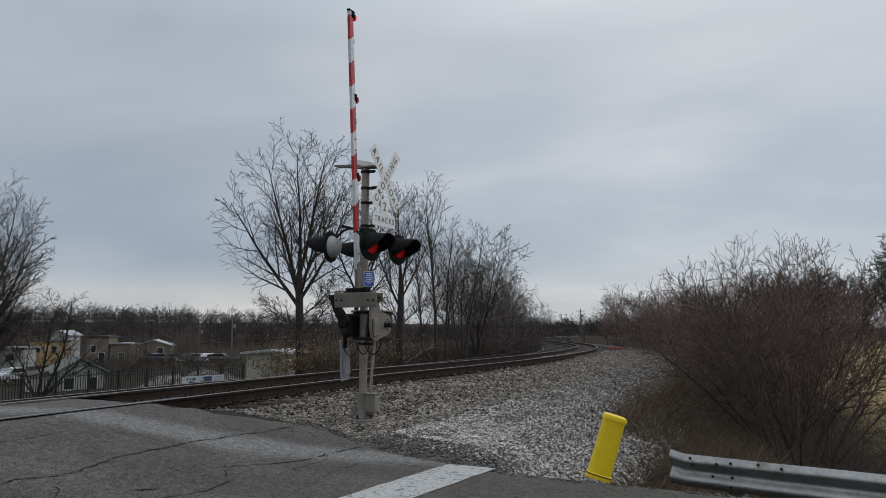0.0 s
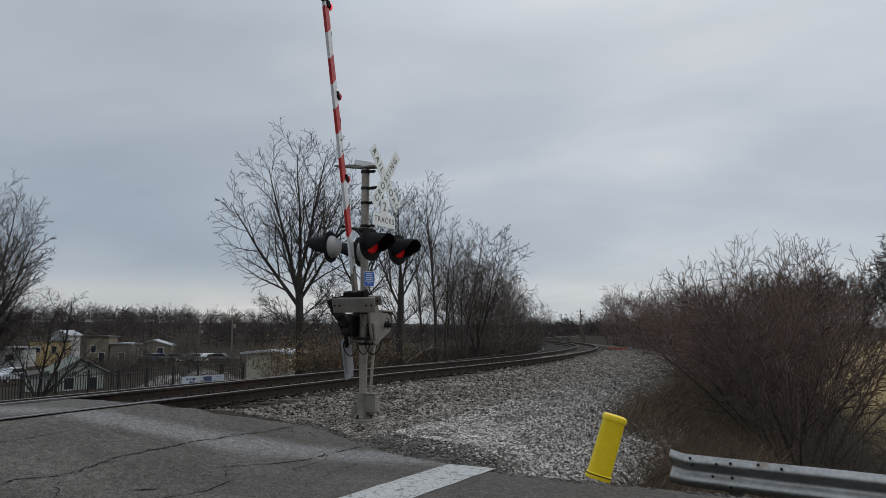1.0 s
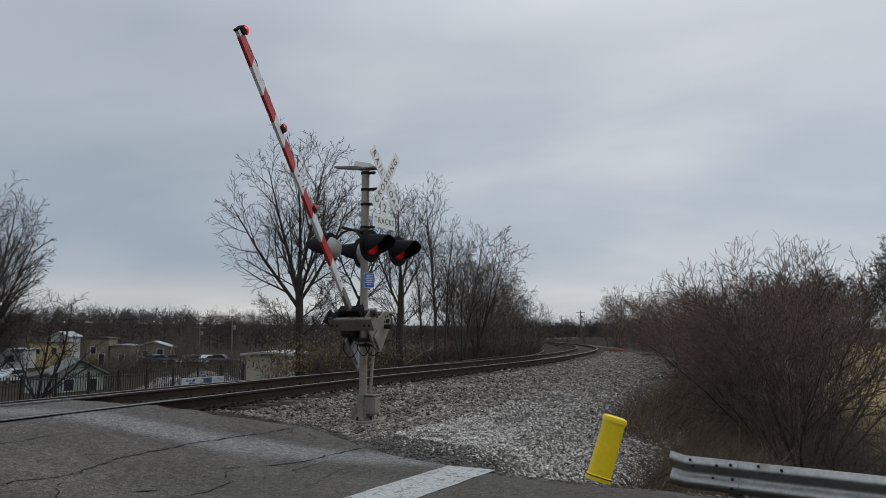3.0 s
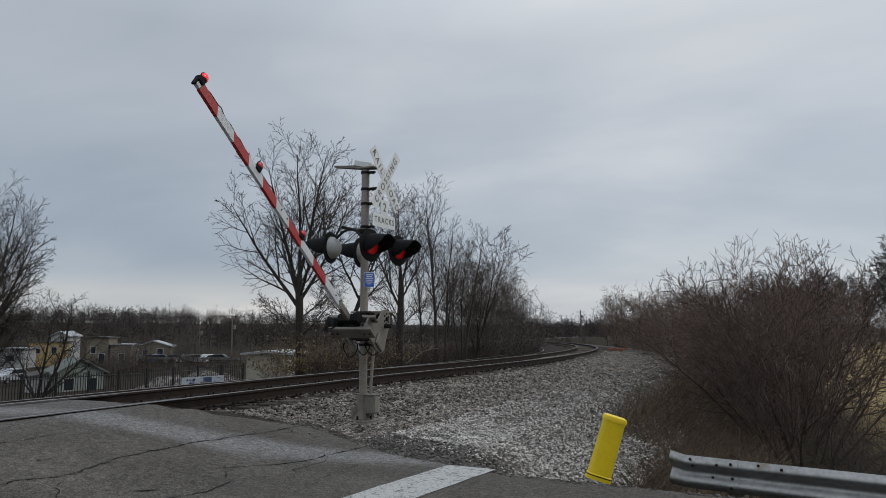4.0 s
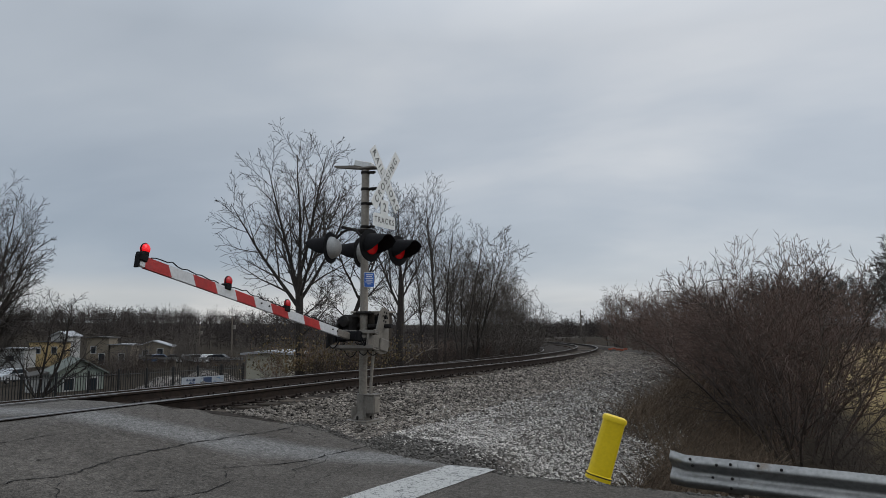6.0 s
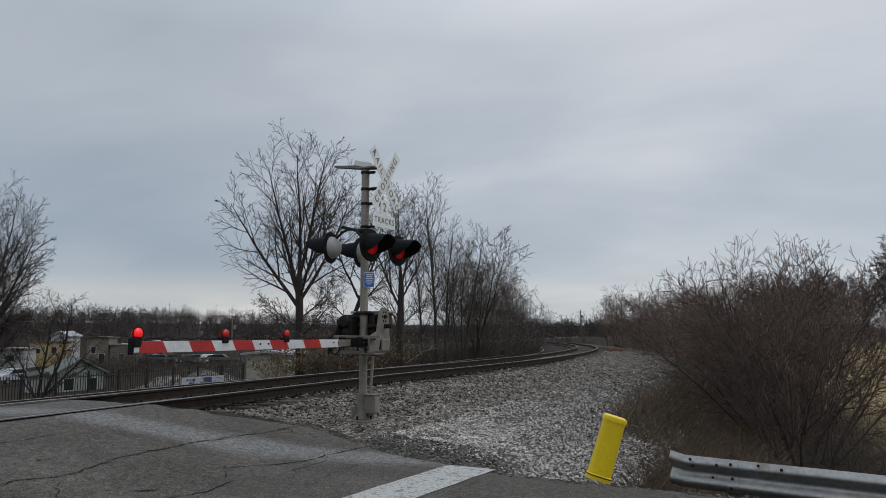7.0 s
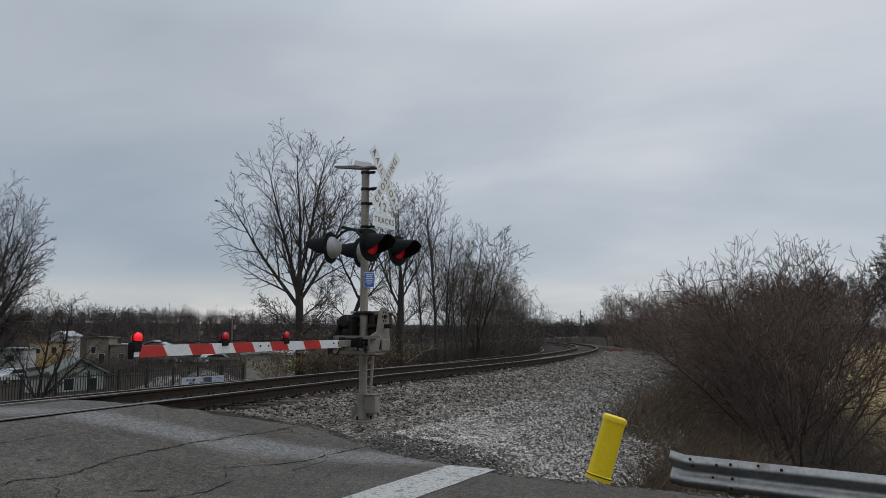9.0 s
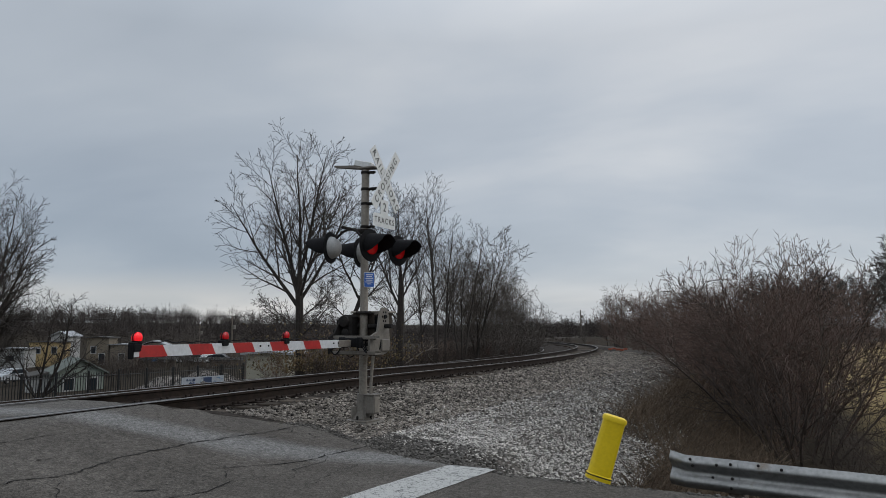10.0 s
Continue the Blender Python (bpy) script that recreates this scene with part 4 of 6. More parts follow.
    left = Mesh().prism([(0.46, -0.43), (0.46, -0.18), (0.30, -0.12), (0.14, 0.07), (0.02, 0.12), (-0.10, 0.10), (-0.16, 0.02), (-0.12, -0.09), (0.06, -0.14), (0.22, -0.30)], 0.022, Matrix.Translation((0, -0.25, 0)) @ turn)
    part("side_plate", left, IRON, gate, "dark iron gate side plate")
    part("counterweight_arm", Mesh().box((-0.34, -0.25, 0.02), (0.62, 0.022, 0.10), 0.006), IRON, gate, "dark counterweight arm")
    part("counterweight", Mesh().box((-0.55, -0.275, 0.03), (0.62, 0.035, 0.24), 0.012).box((-0.57, -0.245, 0.03), (0.40, 0.03, 0.20), 0.008), SILVER, gate, "silver-painted counterweight slab")
    for r, z in ((-0.35, 0.08), (-0.35, -0.04), (-0.77, 0.03)):
        part("bolt", Mesh().lathe([(0.02, 0), (0.02, 0.02)], 6, pose(r, -0.290, z, 90)), IRON, gate)
    right = Mesh().prism([(0.46, -0.43), (0.46, -0.18), (0.20, -0.10), (0.12, 0.18), (0.05, 0.25), (-0.10, 0.25), (-0.17, 0.16), (-0.20, -0.12), (-0.24, -0.30), (-0.16, -0.40), (0.0, -0.44), (0.18, -0.42)], 0.03, Matrix.Translation((0, 0.40, 0)) @ turn)
    part("side_plate", right, GALV, gate, "pale grey rounded side plate with bolt holes")
    part("plate_boss", Mesh().box((-0.02, 0.43, -0.30), (0.26, 0.04, 0.18), 0.012), GALV, gate)
    for k in range(6):
        a = radians(60 * k)
        part("bolt_hole", Mesh().lathe([(0.016, 0), (0.016, 0.006)], 8, pose(-0.02 + 0.075 * math.cos(a), 0.384, 0.12 + 0.075 * math.sin(a), 90)), BLACK, gate)
        part("bolt_hole", Mesh().lathe([(0.016, 0), (0.016, 0.006)], 8, pose(-0.02 + 0.075 * math.cos(a), 0.416, 0.12 + 0.075 * math.sin(a), -90)), BLACK, gate)
    part("plate_hub", Mesh().lathe([(0.03, -0.04), (0.03, 0.04)], 12, pose(-0.02, 0.40, 0.12, 90)), BLACK, gate)
    part("hub", Mesh().lathe([(0.085, -0.03), (0.09, 0), (0.08, 0.05)], 16, pose(0.02, -0.27, 0.02, 90)), BLACK, gate, "dark pivot hub")
    part("hub", Mesh().lathe([(0.05, -0.02), (0.05, 0.05)], 16, pose(0.16, -0.27, -0.10, 90)), IRON, gate, "dark stop knob")
    loop = [(0.48 + 0.02 * k, 0.26 + 0.16 * math.sin(k * 0.35), -0.25 - 0.15 * math.sin(k * 0.45)) for k in range(8)]
    part("cable", Mesh().tube(loop, 0.009, 6), BLACK, gate)
    loop = [(0.50, 0.0 - 0.03 * k, -0.27 - 0.16 * math.sin(k * 0.39)) for k in range(9)]
    part("cable", Mesh().tube(loop, 0.009, 6), BLACK, gate)
    return gate


build_signal()
gate = build_gate()


# ---- guardrail and marker ----
def build_guardrail():
    ang = math.degrees(math.atan2(-0.33, 1.83))
    g = thing("guardrail", pose(6.76, -1.92, 0.03, 0, 0, ang), "weathered galvanised guardrail on timber posts with a flared end", "guardrail")
    wave = [(-0.065 * math.sin(math.pi * abs(z) / 0.18) ** 2, z) for z in np.linspace(-0.156, 0.156, 21)]

    def beam(x0, x1, step, off):
        m = Mesh()
        xs = list(np.arange(x0, x1, step)) + [x1]
        n = len(wave)
        for x in xs:
            flare = max(0, 1 - x / 0.16)
            for thick in (0, 0.004):
                m.v += [(x, a + off + thick + flare * 0.05 * (1 - abs(b) * 3), b * (1 + 0.06 * flare) + 0.02 * flare + 0.004 * noise.noise((x * 1.5, b * 4, 0))) for a, b in wave]
        for i in range(len(xs) - 1):
            for t in range(2):
                o, o2 = (i * 2 + t) * n, (i * 2 + 2 + t) * n
                m.f += [(o + k, o + k + 1, o2 + k + 1, o2 + k) for k in range(n - 1)]
        for o in (0, (len(xs) - 1) * 2 * n):
            m.f += [(o + k, o + k + 1, o + n + k + 1, o + n + k) for k in range(n - 1)]
        for i in range(len(xs) - 1):
            for k in (0, n - 1):
                o = i * 2 * n + k
                m.f.append((o, o + 2 * n, o + 3 * n, o + n))
        return m
    part("end_section", beam(0.0, 0.66, 0.03, -0.008), ZINC, g, "flared galvanised end section")
    for k in range(3):
        part("beam", beam(0.58 + 3.8 * k, 4.4 + 3.8 * k, 0.2, 0.0), ZINC, g, "galvanised W-beam")
    for k in range(7):
        x = 0.62 + 1.9 * k
        p = part("post", Mesh().box((x, 0.10, -0.30), (0.15, 0.16, 0.75), 0.012), WOOD, g, "grey timber post")
    for x, z in ((0.22, 0.13), (0.24, 0.07), (0.42, -0.03), (0.47, 0.10), (0.60, 0.12), (0.60, -0.02), (0.60, -0.10), (0.85, 0.135), (1.05, 0.12)):
        part("bolt", Mesh().lathe([(0.014, 0), (0.014, 0.012), (0.008, 0.016)], 8, pose(x, -0.065 if abs(z) > 0.05 else -0.022, z, 90)), IRON, g)


def build_marker():
    """Upright half-round yellow plastic marker, leaning."""
    m = thing("utility_marker", pose(6.15, -2.47, -0.03, 2, 17, 26), "leaning yellow plastic marker post in the gravel", "marker post")
    body = Mesh()
    n = 20

    def ring(z, w, d):
        out = []
        for k in range(n):
            a = 2 * math.pi * k / n
            c, s = math.cos(a), math.sin(a)
            out.append((w * math.copysign(abs(c) ** 0.45, c), d * math.copysign(abs(s) ** 0.6, s), z))
        return out
    rows = [(0.0, 0.125, 0.07), (0.05, 0.125, 0.07), (0.055, 0.115, 0.062), (0.57, 0.108, 0.058), (0.585, 0.112, 0.060)]
    for z, w, d in rows:
        body.v += ring(z, w, d)
    for i in range(len(rows) - 1):
        body.f += [(i * n + k, i * n + (k + 1) % n, (i + 1) * n + (k + 1) % n, (i + 1) * n + k) for k in range(n)]
    body.f += [tuple(range(n))[::-1], tuple((len(rows) - 1) * n + k for k in range(n))]
    part("body", body, YELLOW, m)
    cap = Mesh()
    rows = [(0.585, 0.118, 0.066), (0.61, 0.120, 0.068), (0.632, 0.112, 0.062), (0.642, 0.09, 0.045)]
    for z, w, d in rows:
        cap.v += ring(z, w, d)
    for i in range(len(rows) - 1):
        cap.f += [(i * n + k, i * n + (k + 1) % n, (i + 1) * n + (k + 1) % n, (i + 1) * n + k) for k in range(n)]
    cap.f += [tuple(range(n))[::-1], tuple((len(rows) - 1) * n + k for k in range(n))]
    part("cap", cap, YELLOW, m, "rounded yellow cap")
    part("band", Mesh().add([(x * 1.02, y * 1.03, z) for z in (0.035, 0.045) for x, y, _ in ring(0, 0.125, 0.07)], [(k, (k + 1) % n, n + (k + 1) % n, n + k) for k in range(n)]), RUBBER, m, "dark joint line")


build_guardrail()
build_marker()


# ---- bare trees and thickets ----
def grow(mesh, r, p, way, length, rad, level, plan, thin=0.004):
    """One branch and, by the plan, its side shoots. plan: per level (shoots, where the first stands, length ratio, angle, wander, rise, pieces)."""
    shoots, first, ratio, angle, wander, rise, pieces = plan[level]
    pts, rads = [Vector(p)], [rad]
    d = Vector(way).normalized()
    for k in range(pieces):
        d = d + Vector((r.gauss(0, wander), r.gauss(0, wander), r.gauss(0, wander) + rise))
        d.normalize()
        pts.append(pts[-1] + d * (length / pieces))
        rads.append(max(rad * (1 - 0.85 * (k + 1) / pieces), thin * 0.7))
    mesh[min(level, 1)].tube([tuple(q) for q in pts], rads, 7 if level == 0 else 5 if level == 1 else 3)
    if level + 1 >= len(plan):
        return
    spin = r.uniform(0, 6.28)
    for c in range(shoots):
        f = first + (1 - first) * (c + 0.8 * r.random()) / shoots
        i = min(int(f * pieces), pieces - 1)
        q = pts[i].lerp(pts[i + 1], f * pieces - i)
        t = (pts[i + 1] - pts[i]).normalized()
        u = t.orthogonal().normalized()
        spin += 2.4 + r.uniform(-0.5, 0.5)
        side = u * math.cos(spin) + t.cross(u) * math.sin(spin)
        a = radians(angle * r.uniform(0.65, 1.3))
        here = rads[i] + (rads[i + 1] - rads[i]) * (f * pieces - i)
        grow(mesh, r, q, t * math.cos(a) + side * math.sin(a), length * ratio * r.uniform(0.6, 1.25) * (1.2 - 0.65 * f), max(here * 0.6, thin), level + 1, plan, thin)


def tree_thing(label, trunk, crown, twig, group="bare trees"):
    t = thing("tree", pose(0, 0, 0), label, "tree", group)
    part("trunk", trunk, BARK, t)
    part("crown", crown, twig, t, "bare twiggy crown")
    return t


def make_tree(seed, height, rad, stems, plan, lean=0.12, label="", thin=0.006, twig=None):
    r = random.Random(seed)
    trunk, crown = Mesh(), Mesh()
    for k in range(stems):
        a = r.uniform(0, 6.28) if stems < 3 else 6.28 * k / stems + r.uniform(-0.4, 0.4)
        o = 0.14 * (stems > 1)
        grow((trunk, crown), r, (o * math.cos(a), o * math.sin(a), -0.3), (lean * math.cos(a), lean * math.sin(a), 1), height * r.uniform(0.8, 1.0), rad * r.uniform(0.7, 1.0), 0, plan, thin)
    return tree_thing(label, trunk, crown, twig or BARK)


def make_limbed_tree(seed, fork, rad, limbs, plan, label, thin=0.007, lean=(0.0, 0.0), twig=None):
    """A short trunk that forks into limbs: each (height, lean sideways, lean in depth, length, radius, rise)."""
    r = random.Random(seed)
    trunk, crown = Mesh(), Mesh()
    spine = [(lean[0] * fork * h + 0.03 * noise.noise((h * 3, seed, 0)), lean[1] * fork * h, -0.4 + (fork + 0.4) * h) for h in (0, 0.12, 0.3, 0.5, 0.7, 0.85, 1.0)]
    trunk.tube(spine, [rad * 1.35, rad * 1.1, rad, rad * 0.95, rad * 0.9, rad * 0.88, rad * 0.7], 10)
    for h, side, depth, length, lr, rise in limbs:
        f = min(h / fork, 1.0)
        p = (lean[0] * fork * f, lean[1] * fork * f, h)
        way = (math.sin(radians(side)), math.sin(radians(depth)), max(math.cos(radians(side)), 0.05))
        own = [(plan[0][0], plan[0][1], plan[0][2], plan[0][3], plan[0][4], rise, plan[0][6])] + plan[1:]
        limb = (trunk, crown)
        grow(limb, r, p, way, length, lr, 0, own, thin)
    return tree_thing(label, trunk, crown, twig or BARK)


def make_bush(seed, height, stems, plan, spread, material, label, name="bush", foot=0.45, rad=0.016, thin=0.0035):
    r = random.Random(seed)
    t = thing(name, pose(0, 0, 0), label, "bush", "bare thicket")
    a, b = Mesh(), Mesh()
    for k in range(stems):
        an, q = r.uniform(0, 6.28), r.random() ** 0.6
        w = spread * q * r.uniform(0.6, 1.2)
        grow((a, b), r, (foot * q * math.cos(an), foot * q * math.sin(an), -0.2), (w * math.cos(an), w * math.sin(an), 1), height * r.uniform(0.55, 1.0) * (1.1 - 0.2 * q), rad * r.uniform(0.6, 1.2), 0, plan, thin)
    tagged(part("stem_clump", a, material, t), kind="stuff")
    tagged(part("twig_crown", b, material, t, "fine bare twigs"), kind="stuff")
    return t


def put(src, x, y, turn, scale, dz=0.0, label=""):
    ob = copy_thing(src, pose(x, y, land_z(x, y) + dz, 0, 0, turn))
    ob.scale = (scale, scale, scale) if not isinstance(scale, tuple) else scale
    if label:
        ob["label"] = label
    return ob


LIMB_PLAN = [(13, 0.14, 0.44, 36, 0.045, 0.05, 8), (8, 0.14, 0.46, 38, 0.07, 0.06, 4), (4, 0.2, 0.55, 40, 0.10, 0.04, 2), (0, 0, 0, 0, 0.1, 0.02, 1)]
ARCH_PLAN = [(8, 0.25, 0.38, 40, 0.06, 0.05, 8), (5, 0.14, 0.5, 40, 0.1, 0.05, 4), (3, 0.2, 0.55, 40, 0.12, 0.03, 2), (0, 0, 0, 0, 0.1, 0.02, 1)]
SLIM_PLAN = [(17, 0.30, 0.34, 38, 0.035, 0.02, 9), (8, 0.15, 0.44, 40, 0.07, 0.07, 4), (4, 0.2, 0.55, 40, 0.10, 0.05, 2), (0, 0, 0, 0, 0.1, 0.02, 1)]
FAR_PLAN = [(13, 0.25, 0.42, 46, 0.06, 0.01, 5), (7, 0.15, 0.48, 42, 0.10, 0.06, 3), (4, 0.2, 0.55, 42, 0.15, 0.04, 1), (0, 0, 0, 0, 0.1, 0, 1)]
SHRUB_PLAN = [(8, 0.30, 0.44, 38, 0.085, 0.012, 8), (6, 0.12, 0.46, 38, 0.09, 0.02, 4), (3, 0.15, 0.6, 40, 0.10, 0.02, 2), (0, 0, 0, 0, 0.1, 0.0, 1)]
SCRUB_PLAN = [(8, 0.12, 0.48, 40, 0.10, 0.0, 5), (5, 0.12, 0.5, 42, 0.12, 0.0, 2), (3, 0.2, 0.6, 42, 0.15, 0.0, 1)]
SAPLING_PLAN = [(10, 0.12, 0.34, 44, 0.07, 0.0, 6), (5, 0.1, 0.5, 40, 0.10, 0.04, 2), (3, 0.2, 0.55, 38, 0.15, 0.03, 1)]
FACING = 26.1          # local x then runs across the view of the road


def build_trees():
    # the spreading tree behind the tracks: a short trunk and upswept limbs
    big = make_limbed_tree(11, 4.3, 0.17, [(2.9, -37, 8, 5.5, 0.085, 0.03), (3.5, -17, -10, 5.2, 0.085, 0.02), (4.3, -3, 10, 4.8, 0.08, 0.0), (4.2, 12, -8, 4.9, 0.08, 0.01), (3.2, 34, 14, 4.9, 0.075, 0.05), (3.8, 24, 4, 4.6, 0.07, 0.02),
                           (3.1, -28, 35, 4.2, 0.065, 0.06), (3.3, 22, -34, 4.2, 0.065, 0.06), (2.2, -68, 10, 1.9, 0.03, 0.06), (1.8, 62, -20, 2.0, 0.03, 0.05), (2.5, 55, 30, 2.3, 0.035, 0.06)],
                           LIMB_PLAN, "large bare tree with a spreading crown behind the tracks", 0.0075, lean=(-0.03, 0.0))
    big.matrix_world = pose(-8.65, 12.24, land_z(-8.65, 12.24), 0, 0, FACING)
    big.scale = (0.96, 0.96, 0.95)
    leaning = make_limbed_tree(31, 4.2, 0.11, [(4.1, 16, 6, 4.8, 0.07, 0.02), (3.9, -22, -8, 4.2, 0.06, 0.03), (3.4, 40, 12, 3.6, 0.05, 0.04), (2.8, -45, 10, 2.8, 0.035, 0.05), (4.2, 4, -20, 4.2, 0.055, 0.02)],
                               LIMB_PLAN, "bare tree with a leaning forked trunk behind the tracks", lean=(0.36, 0.0))
    leaning.matrix_world = pose(-9.3, 14.9, land_z(-9.3, 14.9), 0, 0, FACING)
    leaning.scale = (0.9, 0.9, 0.86)
    tall = make_tree(12, 9.8, 0.12, 1, SLIM_PLAN, 0.05, "slim tall bare tree on the track bank", 0.008)
    tall.matrix_world = pose(-8.5, 23.3, land_z(-8.5, 23.3), 0, 0, 0)
    forked = make_limbed_tree(32, 4.8, 0.17, [(3.1, -30, 5, 5.2, 0.075, 0.02), (4.8, -6, -12, 4.2, 0.075, 0.0), (4.3, 14, 10, 4.4, 0.07, 0.0), (3.6, 36, -10, 3.6, 0.055, 0.03), (2.4, -52, 20, 2.6, 0.04, 0.05), (2.2, 50, 12, 2.6, 0.035, 0.05)],
                              LIMB_PLAN, "bare tree with a thick pale trunk on the track bank", 0.008)
    forked.matrix_world = pose(-8.2, 19.0, land_z(-8.2, 19.0), 0, 0, FACING)
    forked.scale = (0.88, 0.88, 0.87)
    multi = make_tree(13, 7.8, 0.08, 3, SLIM_PLAN[:1] + FAR_PLAN[1:], 0.16, "bare many-stemmed tree on the track bank", 0.009, PALETWIG)
    multi.matrix_world = pose(-8.6, 26.6, land_z(-8.6, 26.6), 0, 0, 80)
    r = random.Random(5)
    # slim trees behind the first row, thinning out so that the sky shows between them
    for x, y, turn, sc in ((-9.6, 21.2, 130, 0.74), (-9.0, 25.2, 250, 0.80), (-11.5, 27.5, 10, 0.86)):
        put(tall, x, y, turn, sc)
    small = make_tree(14, 7.4, 0.07, 2, FAR_PLAN, 0.14, "bare slender tree in the grove beside the track", 0.010, PALETWIG)
    small.matrix_world = pose(-9.2, 29.5, land_z(-9.2, 29.5))
    for k in range(12):
        y = 28.5 + k * 1.5 + r.uniform(-0.5, 0.5)
        x = lerp(y, [(26, -8.9), (29, -9.2), (37, -10.2), (46, -11.4), (60, -14)]) - r.random() ** 2 * 3
        put(r.choice((small, small, multi)), x, y, r.uniform(0, 360), lerp(y, [(28, 0.92), (34, 0.88), (40, 0.84), (44, 0.76), (47, 0.6)]) * r.uniform(0.86, 1.06))
    # trees that lean in beside the iron fence, and scrub round the houses
    put(big, -21.9, 8.1, 200, 1.0, label="bare spreading tree beside the iron fence")
    put(big, -23.2, 9.4, 75, 0.95, label="bare spreading tree beside the iron fence")
    put(leaning, -24.2, 9.8, 0, 0.72, label="bare leaning tree beside the iron fence")
    arching = make_limbed_tree(33, 0.7, 0.12, [(0.4, 30, 5, 5.2, 0.085, 0.03), (0.5, 12, -12, 4.8, 0.075, -0.02), (0.6, 50, 10, 4.2, 0.06, 0.05), (0.5, -25, 8, 4.0, 0.055, 0.02), (0.6, -48, -15, 3.4, 0.05, 0.03), (0.7, 66, -8, 3.2, 0.04, 0.06)],
                               ARCH_PLAN, "low bare tree with arching stems at the iron fence", 0.008)
    arching.matrix_world = pose(-23.1, 11.95, land_z(-23.1, 11.95), 0, 0, FACING)
    for k in range(16):
        put(r.choice((small, multi, small)), r.uniform(-78, -42), r.uniform(34, 72), r.uniform(0, 360), r.uniform(0.45, 0.8))
    # past the field and along the bend
    for x, y, sc in ((-12.7, 80, 0.95), (-9.6, 77, 0.9), (-15.5, 86, 0.75), (-5.1, 62, 0.85), (-3.4, 57, 0.85), (-7, 66, 0.8), (-1.6, 51, 0.8), (0.4, 45, 0.78), (1.8, 39, 0.72), (0.2, 58, 0.8), (-11.4, 72, 0.95)):
        put(r.choice((small, multi)), x + 1.2, y, r.uniform(0, 360), sc)
    stout = make_limbed_tree(34, 3.0, 0.2, [(2.8, -34, 8, 5.2, 0.10, 0.03), (3.0, -12, -14, 5.6, 0.11, 0.0), (3.0, 10, 14, 5.6, 0.11, 0.0), (2.8, 32, -10, 5.2, 0.10, 0.03), (2.5, -55, 10, 3.6, 0.07, 0.06), (2.5, 55, 0, 3.6, 0.07, 0.06)],
                             FAR_PLAN, "stout bare field tree with knotted limbs", 0.02)
    stout.matrix_world = pose(11.0, 92, land_z(11.0, 92), 0, 0, 20)
    for k in range(15):
        put(stout, 4.5 + k * 1.7 + r.uniform(-0.6, 0.6), 92 + r.uniform(-4, 8), r.uniform(0, 360), r.uniform(0.85, 1.12))
    put(stout, 19.8, 88, 130, 1.5, label="tall bare field tree standing above the hedge line")
    put(stout, 21.8, 84, 30, 1.45, label="tall bare field tree standing above the hedge line")
    for k in range(14):
        put(small, -34 + k * 1.8 + r.uniform(-1, 1), 108 + r.uniform(-8, 16), r.uniform(0, 360), r.uniform(0.28, 0.42))


